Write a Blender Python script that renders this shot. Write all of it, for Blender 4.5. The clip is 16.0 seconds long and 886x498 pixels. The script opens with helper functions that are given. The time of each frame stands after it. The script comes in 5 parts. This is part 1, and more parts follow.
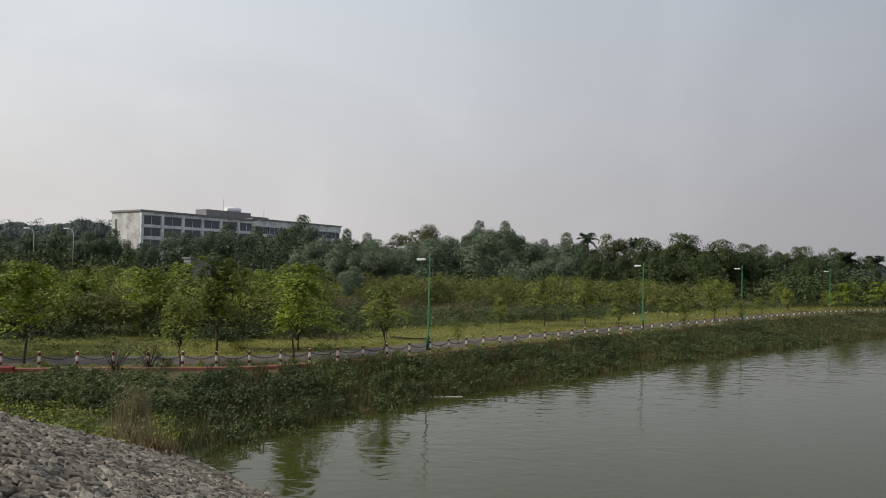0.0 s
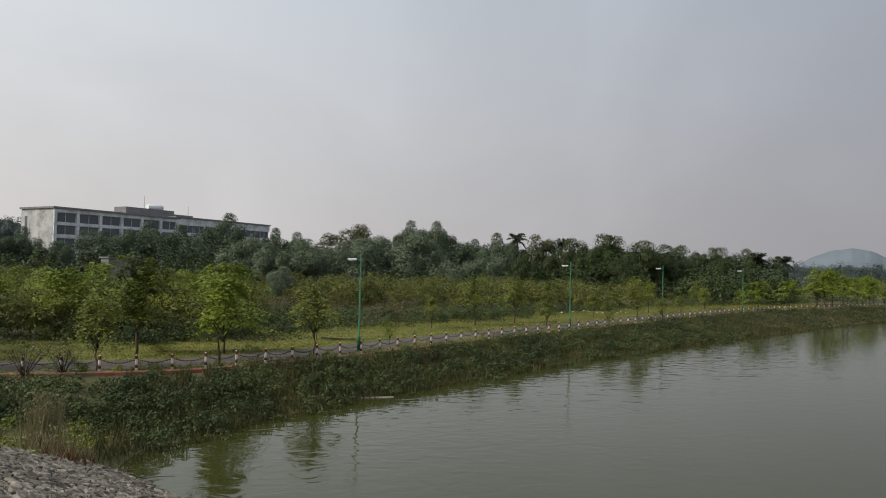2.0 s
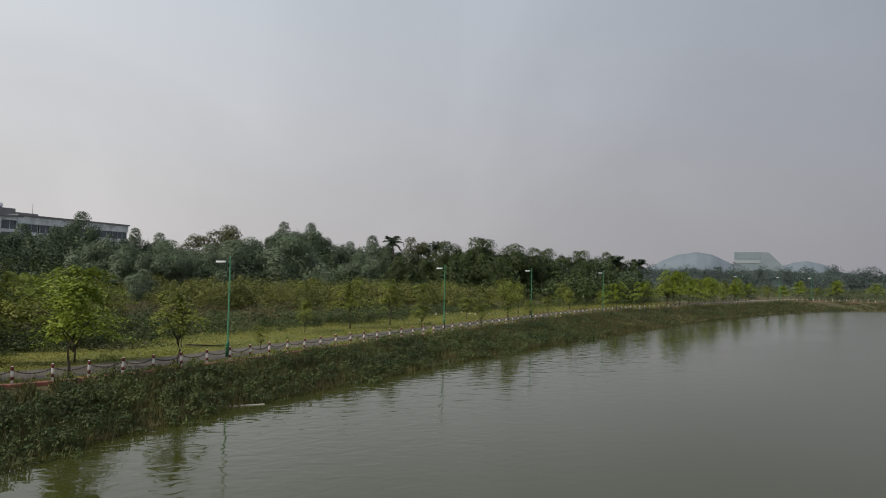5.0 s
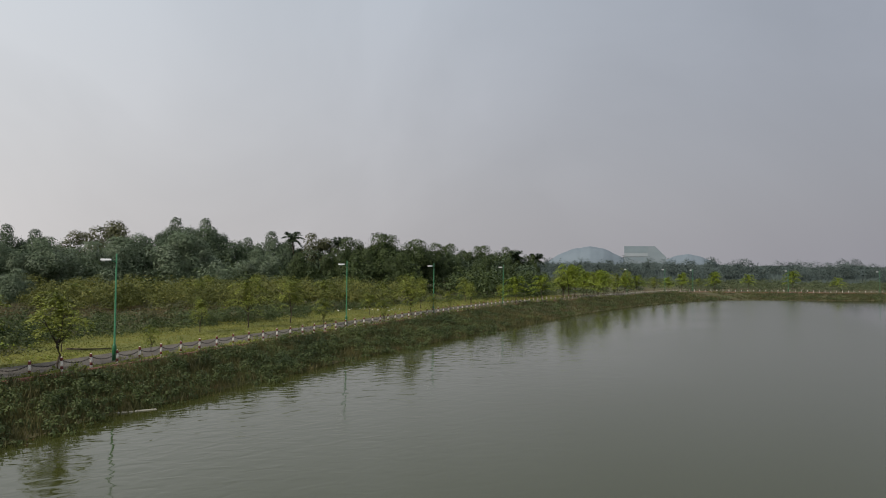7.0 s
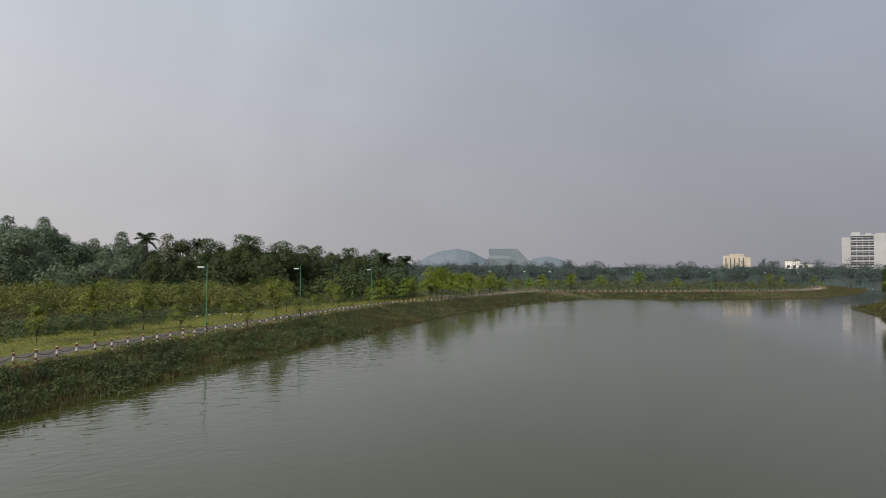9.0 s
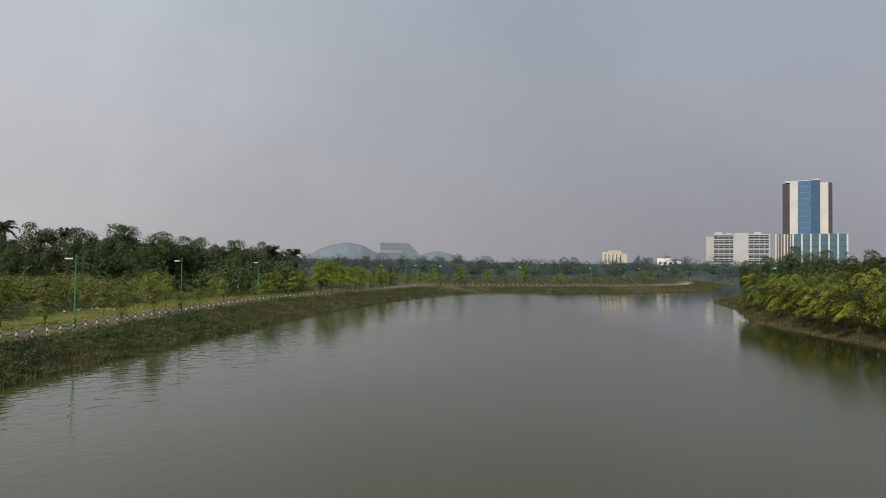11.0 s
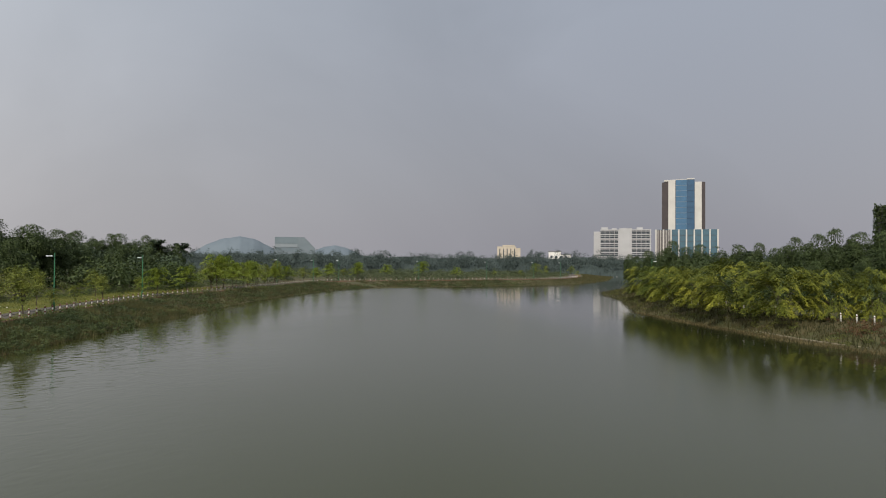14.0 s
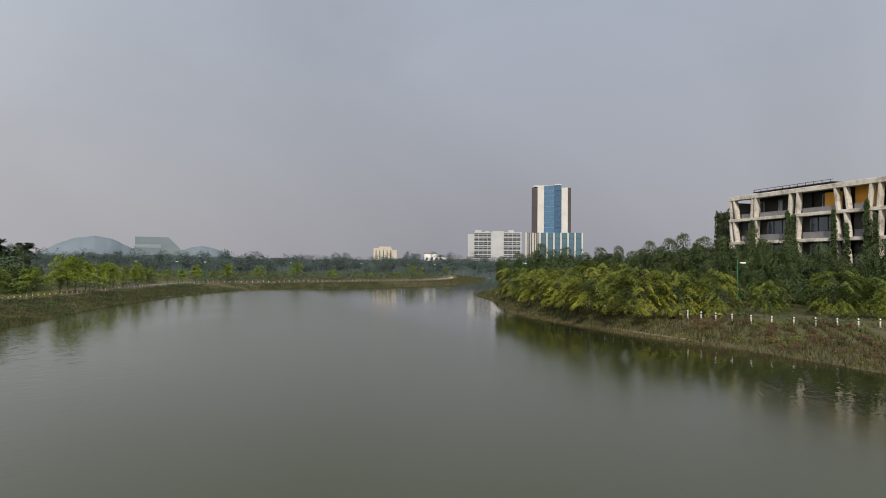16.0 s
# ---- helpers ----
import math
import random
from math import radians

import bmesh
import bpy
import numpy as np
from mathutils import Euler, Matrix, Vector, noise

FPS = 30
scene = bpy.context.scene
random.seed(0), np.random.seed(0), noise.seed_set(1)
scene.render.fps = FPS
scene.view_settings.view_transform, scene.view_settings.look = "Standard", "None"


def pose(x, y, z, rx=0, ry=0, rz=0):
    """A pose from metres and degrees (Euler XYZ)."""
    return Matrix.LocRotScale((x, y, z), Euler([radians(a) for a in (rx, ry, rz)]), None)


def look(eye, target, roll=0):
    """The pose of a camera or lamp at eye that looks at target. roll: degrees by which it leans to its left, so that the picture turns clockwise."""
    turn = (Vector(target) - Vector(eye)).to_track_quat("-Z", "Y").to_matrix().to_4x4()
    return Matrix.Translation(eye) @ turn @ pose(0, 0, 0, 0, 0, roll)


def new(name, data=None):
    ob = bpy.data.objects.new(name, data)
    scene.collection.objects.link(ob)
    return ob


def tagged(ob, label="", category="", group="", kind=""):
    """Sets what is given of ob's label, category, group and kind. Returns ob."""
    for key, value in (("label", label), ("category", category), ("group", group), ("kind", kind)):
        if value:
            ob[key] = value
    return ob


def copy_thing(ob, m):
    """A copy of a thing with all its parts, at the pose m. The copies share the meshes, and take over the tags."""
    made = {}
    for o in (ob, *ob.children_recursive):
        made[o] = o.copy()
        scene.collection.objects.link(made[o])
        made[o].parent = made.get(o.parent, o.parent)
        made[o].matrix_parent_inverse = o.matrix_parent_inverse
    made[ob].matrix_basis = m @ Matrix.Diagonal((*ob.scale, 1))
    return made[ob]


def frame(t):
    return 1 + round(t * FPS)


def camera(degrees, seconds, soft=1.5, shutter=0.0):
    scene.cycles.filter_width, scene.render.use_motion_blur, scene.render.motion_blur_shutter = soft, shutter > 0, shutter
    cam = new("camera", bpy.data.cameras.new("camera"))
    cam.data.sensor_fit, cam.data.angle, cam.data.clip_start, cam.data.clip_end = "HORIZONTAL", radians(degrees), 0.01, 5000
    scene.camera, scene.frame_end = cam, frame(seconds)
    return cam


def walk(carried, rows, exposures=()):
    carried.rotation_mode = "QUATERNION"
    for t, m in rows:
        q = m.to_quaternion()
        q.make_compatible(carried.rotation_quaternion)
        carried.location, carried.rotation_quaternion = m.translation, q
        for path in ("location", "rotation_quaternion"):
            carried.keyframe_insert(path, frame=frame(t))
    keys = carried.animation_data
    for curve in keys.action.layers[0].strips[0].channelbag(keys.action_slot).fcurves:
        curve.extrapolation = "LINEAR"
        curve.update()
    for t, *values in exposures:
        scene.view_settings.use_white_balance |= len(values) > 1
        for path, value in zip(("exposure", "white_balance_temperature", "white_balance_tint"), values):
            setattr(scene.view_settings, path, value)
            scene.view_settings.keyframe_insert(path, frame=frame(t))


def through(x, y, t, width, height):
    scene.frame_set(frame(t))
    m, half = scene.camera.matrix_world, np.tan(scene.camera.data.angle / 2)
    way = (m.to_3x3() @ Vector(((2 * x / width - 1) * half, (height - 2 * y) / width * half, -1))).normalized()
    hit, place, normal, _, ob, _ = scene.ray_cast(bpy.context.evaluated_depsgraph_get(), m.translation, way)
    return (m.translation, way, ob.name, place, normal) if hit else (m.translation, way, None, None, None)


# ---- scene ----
cam = camera(67.83, 16.0, soft=1.0)
EYE = (0.0, 0.0, 5.8)
walk(cam, [
    (0.0, pose(*EYE, 91.40, -1.30, 0.02)),
    (0.5, pose(*EYE, 91.51, -1.15, -1.53)),
    (1.0, pose(*EYE, 91.52, -1.17, -2.86)),
    (1.5, pose(*EYE, 91.46, -1.30, -4.48)),
    (2.0, pose(*EYE, 91.53, -1.31, -5.93)),
    (2.5, pose(*EYE, 91.58, -1.36, -7.39)),
    (3.0, pose(*EYE, 91.76, -1.29, -8.65)),
    (3.5, pose(*EYE, 91.67, -1.33, -10.43)),
    (4.0, pose(*EYE, 91.56, -1.34, -12.62)),
    (4.2, pose(*EYE, 91.66, -1.33, -13.40)),
    (6.3, pose(*EYE, 92.02, -0.88, -22.25)),
    (6.5, pose(*EYE, 91.97, -0.82, -23.02)),
    (7.0, pose(*EYE, 91.73, -0.56, -25.18)),
    (7.5, pose(*EYE, 91.91, -0.48, -28.19)),
    (8.0, pose(*EYE, 92.03, -0.34, -30.74)),
    (8.5, pose(*EYE, 92.08, -0.41, -33.50)),
    (9.0, pose(*EYE, 92.02, -0.31, -36.58)),
    (9.5, pose(*EYE, 91.85, -0.45, -39.74)),
    (9.7, pose(*EYE, 91.78, -0.47, -40.80)),
    (11.8, pose(*EYE, 91.61, -0.84, -47.95)),
    (12.0, pose(*EYE, 91.61, -0.84, -48.30)),
    (12.5, pose(*EYE, 91.47, -0.76, -49.20)),
    (13.0, pose(*EYE, 91.30, -0.69, -50.64)),
    (13.5, pose(*EYE, 91.22, -0.57, -52.71)),
    (14.0, pose(*EYE, 91.19, -0.51, -54.90)),
    (14.5, pose(*EYE, 91.13, -0.42, -57.94)),
    (15.0, pose(*EYE, 91.15, -0.44, -60.58)),
    (15.5, pose(*EYE, 91.18, -0.46, -63.16)),
    (16.0, pose(*EYE, 91.43, -0.52, -65.63)),
], exposures=[(0.0, 0.01), (4.0, -0.06), (6.5, 0.03), (9.5, 0.05), (12.0, 0.05), (15.0, 0.03), (16.0, 0.18)])

# ---- world and sun ----
SUN_AZ, SUN_EL = -105.0, 38.0        # degrees from +y towards +x, and above the horizon


def on(az, r, z=0.0):
    """A place by its bearing from the lookout and its distance."""
    return Vector((r * math.sin(radians(az)), r * math.cos(radians(az)), z))


def nd(tree, kind, **values):
    n = tree.nodes.new(kind)
    for key, value in values.items():
        n.inputs[key.replace("_", " ")].default_value = value
    return n


def build_world():
    w = bpy.data.worlds.new("hazy_sky")
    w.use_nodes = True
    t = w.node_tree
    t.nodes.clear()
    link = t.links.new
    out = t.nodes.new("ShaderNodeOutputWorld")
    sky = t.nodes.new("ShaderNodeTexSky")
    sky.sky_type, sky.sun_disc = "NISHITA", False
    sky.sun_elevation, sky.sun_rotation = radians(SUN_EL), radians(SUN_AZ)
    sky.air_density, sky.dust_density = 1.5, 6.0
    clear = nd(t, "ShaderNodeBackground", Strength=0.07)
    link(sky.outputs[0], clear.inputs[0])
    geo = t.nodes.new("ShaderNodeTexCoord")
    toward = t.nodes.new("ShaderNodeVectorMath")
    toward.operation = "DOT_PRODUCT"
    d = on(SUN_AZ, 1.0)
    toward.inputs[1].default_value = (d.x, d.y, 0.12)
    link(geo.outputs["Generated"], toward.inputs[0])
    half = nd(t, "ShaderNodeMath")
    half.operation = "MULTIPLY_ADD"
    half.inputs[1].default_value, half.inputs[2].default_value = 0.5, 0.5
    link(toward.outputs["Value"], half.inputs[0])
    power = t.nodes.new("ShaderNodeMath")
    power.operation = "POWER"
    power.use_clamp = True
    power.inputs[1].default_value = 0.8
    link(half.outputs[0], power.inputs[0])
    # thin haze, brighter around the sun
    bright = t.nodes.new("ShaderNodeMix")
    bright.data_type = "RGBA"
    bright.inputs["A"].default_value = (0.302, 0.312, 0.35, 1)
    bright.inputs["B"].default_value = (0.95, 0.94, 0.90, 1)
    link(power.outputs[0], bright.inputs["Factor"])
    sep = t.nodes.new("ShaderNodeSeparateXYZ")
    link(geo.outputs["Generated"], sep.inputs[0])
    up = t.nodes.new("ShaderNodeMapRange")
    up.inputs["From Min"].default_value, up.inputs["From Max"].default_value = 0.02, 0.42
    link(sep.outputs["Z"], up.inputs["Value"])
    tint = t.nodes.new("ShaderNodeMix")
    tint.data_type = "RGBA"
    tint.inputs["A"].default_value = (1.02, 0.985, 0.99, 1)
    tint.inputs["B"].default_value = (0.93, 1.0, 1.09, 1)
    link(up.outputs[0], tint.inputs["Factor"])
    mul = t.nodes.new("ShaderNodeMix")
    mul.data_type, mul.blend_type = "RGBA", "MULTIPLY"
    mul.inputs["Factor"].default_value = 1.0
    link(bright.outputs["Result"], mul.inputs["A"])
    link(tint.outputs["Result"], mul.inputs["B"])
    # faint, wide cloud
    squash = t.nodes.new("ShaderNodeVectorMath")
    squash.operation = "MULTIPLY"
    squash.inputs[1].default_value = (1, 1, 1.3)
    link(geo.outputs["Generated"], squash.inputs[0])
    cloud = nd(t, "ShaderNodeTexNoise", Scale=1.9, Detail=5.0, Roughness=0.5, Distortion=0.6)
    link(squash.outputs[0], cloud.inputs["Vector"])
    veil = t.nodes.new("ShaderNodeMapRange")
    veil.inputs["From Min"].default_value, veil.inputs["From Max"].default_value = 0.35, 0.65
    veil.inputs["To Min"].default_value, veil.inputs["To Max"].default_value = 0.93, 1.08
    link(cloud.outputs[0], veil.inputs["Value"])
    scale = t.nodes.new("ShaderNodeVectorMath")
    scale.operation = "SCALE"
    link(mul.outputs["Result"], scale.inputs[0])
    link(veil.outputs[0], scale.inputs["Scale"])
    haze = nd(t, "ShaderNodeBackground", Strength=1.0)
    link(scale.outputs[0], haze.inputs[0])
    mix = nd(t, "ShaderNodeMixShader", Fac=0.88)
    link(clear.outputs[0], mix.inputs[1])
    link(haze.outputs[0], mix.inputs[2])
    link(mix.outputs[0], out.inputs[0])
    scene.world = w


build_world()
sun = new("sun", bpy.data.lights.new("sun", "SUN"))
sun.data.energy, sun.data.angle, sun.data.color = 3.0, radians(3.0), (1.0, 0.92, 0.82)
sun.matrix_world = look(on(SUN_AZ, 100, 100 * math.tan(radians(SUN_EL))), (0, 0, 0))

# ---- materials ----


def material(name, tones, scale=1.0, rough=0.85, metal=0.0, bump=0.3, fine=8.0, islands=False, each=False,
             leaf=0.0, spec=0.3, stain=None, stain_scale=0.3):
    """A surface with two scales of variation: broad patches between the tones, grain in the relief.
    islands / each: further variation from leaf to leaf or piece to piece; leaf: how much light shines through."""
    m = bpy.data.materials.new(name)
    m.use_nodes = True
    t = m.node_tree
    link = t.links.new
    b = t.nodes["Principled BSDF"]
    b.inputs["Roughness"].default_value, b.inputs["Metallic"].default_value = rough, metal
    b.inputs["Specular IOR Level"].default_value = spec
    co = t.nodes.new("ShaderNodeTexCoord")
    big = nd(t, "ShaderNodeTexNoise", Scale=scale, Detail=5.0, Roughness=0.62)
    link(co.outputs["Object"], big.inputs["Vector"])
    ramp = t.nodes.new("ShaderNodeValToRGB")
    el = ramp.color_ramp.elements
    while len(el) < len(tones):
        el.new(0.5)
    for i, c in enumerate(tones):
        el[i].position = 0.3 + 0.4 * i / max(1, len(tones) - 1)
        el[i].color = (*c, 1)
    source = big.outputs[0]
    if islands or each:
        geo = t.nodes.new("ShaderNodeNewGeometry" if islands else "ShaderNodeObjectInfo")
        add = t.nodes.new("ShaderNodeMath")
        add.operation = "MULTIPLY_ADD"
        add.inputs[1].default_value = 0.20
        link(geo.outputs["Random Per Island" if islands else "Random"], add.inputs[0])
        sub = t.nodes.new("ShaderNodeMath")
        sub.operation = "SUBTRACT"
        sub.inputs[1].default_value = 0.10
        link(big.outputs[0], sub.inputs[0])
        link(sub.outputs[0], add.inputs[2])
        source = add.outputs[0]
    link(source, ramp.inputs[0])
    colour = ramp.outputs[0]
    if stain:
        blot = nd(t, "ShaderNodeTexNoise", Scale=stain_scale, Detail=6.0, Roughness=0.7)
        link(co.outputs["Object"], blot.inputs["Vector"])
        rng = t.nodes.new("ShaderNodeMapRange")
        rng.inputs["From Min"].default_value, rng.inputs["From Max"].default_value = 0.46, 0.66
        link(blot.outputs[0], rng.inputs["Value"])
        mx = t.nodes.new("ShaderNodeMix")
        mx.data_type = "RGBA"
        mx.inputs["B"].default_value = (*stain, 1)
        link(colour, mx.inputs["A"])
        link(rng.outputs[0], mx.inputs["Factor"])
        colour = mx.outputs["Result"]
    link(colour, b.inputs["Base Color"])
    if bump:
        grain = nd(t, "ShaderNodeTexNoise", Scale=fine, Detail=4.0)
        link(co.outputs["Object"], grain.inputs["Vector"])
        bp = nd(t, "ShaderNodeBump", Strength=bump, Distance=0.05)
        link(grain.outputs[0], bp.inputs["Height"])
        link(bp.outputs[0], b.inputs["Normal"])
    if leaf:
        tr = t.nodes.new("ShaderNodeBsdfTranslucent")
        link(colour, tr.inputs["Color"])
        mixed = nd(t, "ShaderNodeMixShader", Fac=leaf)
        link(b.outputs[0], mixed.inputs[1])
        link(tr.outputs[0], mixed.inputs[2])
        link(mixed.outputs[0], t.nodes["Material Output"].inputs[0])
    return m


def water_material():
    """Murky water: short ripples in the sheltered bay, a wind-roughened sheet further out."""
    m = bpy.data.materials.new("pond_water")
    m.use_nodes = True
    t = m.node_tree
    link = t.links.new
    b = t.nodes["Principled BSDF"]
    b.inputs["IOR"].default_value = 1.46
    co = t.nodes.new("ShaderNodeTexCoord")
    turn = t.nodes.new("ShaderNodeMapping")
    turn.inputs["Rotation"].default_value = (0, 0, radians(-38))
    turn.inputs["Scale"].default_value = (0.85, 1.5, 1)
    link(co.outputs["Object"], turn.inputs["Vector"])
    small = nd(t, "ShaderNodeTexNoise", Scale=1.2, Detail=1.5, Roughness=0.45, Distortion=0.9)
    wide = nd(t, "ShaderNodeTexNoise", Scale=0.045, Detail=3.0, Roughness=0.55)
    link(turn.outputs[0], small.inputs["Vector"])
    link(co.outputs["Object"], wide.inputs["Vector"])
    sep = t.nodes.new("ShaderNodeSeparateXYZ")
    link(co.outputs["Object"], sep.inputs[0])
    out = t.nodes.new("ShaderNodeMapRange")
    out.interpolation_type = "SMOOTHSTEP"
    out.inputs["From Min"].default_value, out.inputs["From Max"].default_value = -12.0, 5.0
    # distance from the bank of the path, with an uneven rim
    from_bank = t.nodes.new("ShaderNodeVectorMath")
    from_bank.operation = "DOT_PRODUCT"
    from_bank.inputs[1].default_value = (0.63, -0.775, 0)
    link(co.outputs["Object"], from_bank.inputs[0])
    shifted = nd(t, "ShaderNodeMath")
    shifted.operation = "MULTIPLY_ADD"
    shifted.inputs[1].default_value = 14.0
    link(wide.outputs[0], shifted.inputs[0])
    link(from_bank.outputs["Value"], shifted.inputs[2])
    link(shifted.outputs[0], out.inputs["Value"])
    # still water in the lee of the other bank
    across = nd(t, "ShaderNodeMath")
    across.operation = "SUBTRACT"
    link(sep.outputs["X"], across.inputs[0])
    link(sep.outputs["Y"], across.inputs[1])
    lee = t.nodes.new("ShaderNodeMapRange")
    lee.interpolation_type = "SMOOTHSTEP"
    lee.inputs["From Min"].default_value, lee.inputs["From Max"].default_value = 22.0, 44.0
    lee.inputs["To Min"].default_value, lee.inputs["To Max"].default_value = 1.0, 0.0
    link(across.outputs[0], lee.inputs["Value"])
    wind = nd(t, "ShaderNodeMath")
    wind.operation = "MULTIPLY"
    link(out.outputs[0], wind.inputs[0])
    link(lee.outputs[0], wind.inputs[1])
    lift = t.nodes.new("ShaderNodeMapRange")
    lift.inputs["To Min"].default_value, lift.inputs["To Max"].default_value = 0.40, 0.03
    link(out.outputs[0], lift.inputs["Value"])
    still = t.nodes.new("ShaderNodeMapRange")
    still.inputs["To Min"].default_value, still.inputs["To Max"].default_value = 0.24, 0.0
    link(lee.outputs[0], still.inputs["Value"])
    swell = t.nodes.new("ShaderNodeMath")
    swell.operation = "MAXIMUM"
    link(lift.outputs[0], swell.inputs[0])
    link(still.outputs[0], swell.inputs[1])
    rough = t.nodes.new("ShaderNodeMapRange")
    rough.inputs["To Min"].default_value, rough.inputs["To Max"].default_value = 0.05, 0.20
    link(wind.outputs[0], rough.inputs["Value"])
    link(rough.outputs[0], b.inputs["Roughness"])
    bp = nd(t, "ShaderNodeBump", Distance=0.05)
    link(swell.outputs[0], bp.inputs["Strength"])
    link(small.outputs[0], bp.inputs["Height"])
    link(bp.outputs[0], b.inputs["Normal"])
    # base colour darkened towards the other bank, in place of dark tree reflections
    tone = t.nodes.new("ShaderNodeMix")
    tone.data_type = "RGBA"
    tone.inputs["A"].default_value = (0.019, 0.022, 0.008, 1)
    tone.inputs["B"].default_value = (0.037, 0.041, 0.011, 1)
    link(lee.outputs[0], tone.inputs["Factor"])
    link(tone.outputs["Result"], b.inputs["Base Color"])
    return m


M_WATER = water_material()
M_GROUND = material("scrub_ground", [(0.046, 0.043, 0.02), (0.075, 0.066, 0.027), (0.105, 0.083, 0.04)], 0.5, 0.95, bump=0.6, fine=5, stain=(0.06, 0.075, 0.025))
M_LAWN = material("mown_grass", [(0.077, 0.090, 0.015), (0.137, 0.142, 0.024), (0.197, 0.175, 0.041)], 0.8, 0.95, bump=0.7, fine=14, stain=(0.075, 0.09, 0.022), stain_scale=0.4)
M_ASPHALT = material("worn_asphalt", [(0.07, 0.06, 0.05), (0.105, 0.09, 0.075)], 1.2, 0.9, bump=0.3, fine=40, stain=(0.11, 0.10, 0.085), stain_scale=0.6)
M_KERB = material("kerb_brick_red", [(0.16, 0.055, 0.04), (0.24, 0.095, 0.065), (0.26, 0.17, 0.12)], 2.5, 0.85, stain=(0.10, 0.085, 0.06), stain_scale=1.6)
M_KERB_PALE = material("kerb_pale", [(0.26, 0.23, 0.16), (0.40, 0.35, 0.26)], 2.5, 0.9, stain=(0.12, 0.10, 0.06), stain_scale=1.6)
M_REDWALL = material("painted_red", [(0.30, 0.035, 0.03), (0.40, 0.06, 0.05)], 2.0, 0.7, stain=(0.16, 0.05, 0.04))
M_CONCRETE = material("grey_concrete", [(0.24, 0.23, 0.20), (0.36, 0.34, 0.30)], 1.5, 0.9, stain=(0.15, 0.14, 0.10))
M_LEDGE = material("muddy_concrete", [(0.17, 0.145, 0.10), (0.30, 0.26, 0.19)], 0.9, 0.9, stain=(0.10, 0.085, 0.05), stain_scale=0.5)
M_WHITE = material("white_paint", [(0.74, 0.73, 0.70), (0.84, 0.83, 0.81)], 4.0, 0.7, bump=0.1, stain=(0.42, 0.38, 0.32), stain_scale=6)
M_RED = material("red_paint", [(0.09, 0.02, 0.02), (0.16, 0.03, 0.028)], 5.0, 0.7, bump=0.1, stain=(0.10, 0.04, 0.035), stain_scale=6)
M_DARKIRON = material("dark_iron", [(0.03, 0.03, 0.03), (0.06, 0.05, 0.045)], 9.0, 0.6, metal=0.6)
M_GREENPOLE = material("green_enamel", [(0.015, 0.095, 0.038), (0.022, 0.135, 0.055)], 5.0, 0.4, bump=0.05, spec=0.5)
M_LAMPHEAD = material("lamp_housing", [(0.72, 0.74, 0.76), (0.82, 0.83, 0.85)], 5.0, 0.35, bump=0.02, spec=0.5)
M_BARK = material("bark", [(0.05, 0.04, 0.03), (0.10, 0.08, 0.06)], 6.0, 0.95, bump=0.8, fine=25)
M_STONE = material("revetment_stone", [(0.072, 0.063, 0.052), (0.152, 0.136, 0.112), (0.285, 0.258, 0.215)], 1.6, 0.9, bump=0.6, fine=14, each=True)
M_STONES = material("revetment_stone_rest", [(0.072, 0.063, 0.052), (0.152, 0.136, 0.112), (0.285, 0.258, 0.215)], 1.6, 0.9, bump=0.6, fine=14, islands=True)
M_MORTAR = material("joint_soil", [(0.05, 0.047, 0.043), (0.10, 0.095, 0.085)], 3.0, 0.95, bump=0.5)


def leafy(name, a, b, c, through=0.2):
    return material(name, [a, b, c], 0.35, 0.6, bump=0, islands=True, leaf=through, spec=0.25)


L_YOUNG = leafy("leaf_young_tree", (0.065, 0.088, 0.017), (0.16, 0.19, 0.033), (0.31, 0.33, 0.065))
L_BRIGHT = leafy("leaf_bright", (0.095, 0.14, 0.018), (0.185, 0.24, 0.028), (0.31, 0.35, 0.045))
L_GOLD = leafy("leaf_golden", (0.042, 0.058, 0.01), (0.13, 0.15, 0.018), (0.35, 0.345, 0.042))
L_OLIVE = leafy("leaf_olive_shrub", (0.047, 0.060, 0.013), (0.101, 0.114, 0.026), (0.180, 0.178, 0.045))
L_SILVER = leafy("leaf_silver", (0.075, 0.108, 0.06), (0.115, 0.152, 0.09), (0.17, 0.205, 0.14))
# leaf tone lightened and blued by the haze it should stand behind
L_DARK = leafy("leaf_dark_hazed", (0.042, 0.065, 0.039), (0.066, 0.095, 0.053), (0.097, 0.132, 0.070))
L_DEEP = leafy("leaf_deep", (0.025, 0.040, 0.013), (0.043, 0.064, 0.019), (0.069, 0.095, 0.031))
# the blue-grey of these leaves is distance haze put into the colour
L_FAR = leafy("leaf_far_wood_hazed", (0.046, 0.065, 0.06), (0.064, 0.086, 0.078), (0.09, 0.114, 0.10))
L_BROWNISH = leafy("leaf_brownish", (0.047, 0.053, 0.024), (0.076, 0.082, 0.034), (0.111, 0.111, 0.047))
L_WEED = leafy("leaf_bank_weed", (0.030, 0.048, 0.016), (0.056, 0.079, 0.026), (0.098, 0.119, 0.037))
L_GRASS = leafy("blade_bank_grass", (0.036, 0.039, 0.014), (0.064, 0.062, 0.022), (0.106, 0.089, 0.038))
L_RUST = leafy("leaf_rusty_weed", (0.07, 0.038, 0.02), (0.105, 0.058, 0.028), (0.14, 0.088, 0.042))
L_LAWN = leafy("blade_lawn", (0.081, 0.092, 0.016), (0.141, 0.144, 0.024), (0.218, 0.196, 0.045))
L_FRESH = leafy("leaf_fresh_weeping", (0.039, 0.060, 0.010), (0.099, 0.129, 0.017), (0.206, 0.228, 0.031))
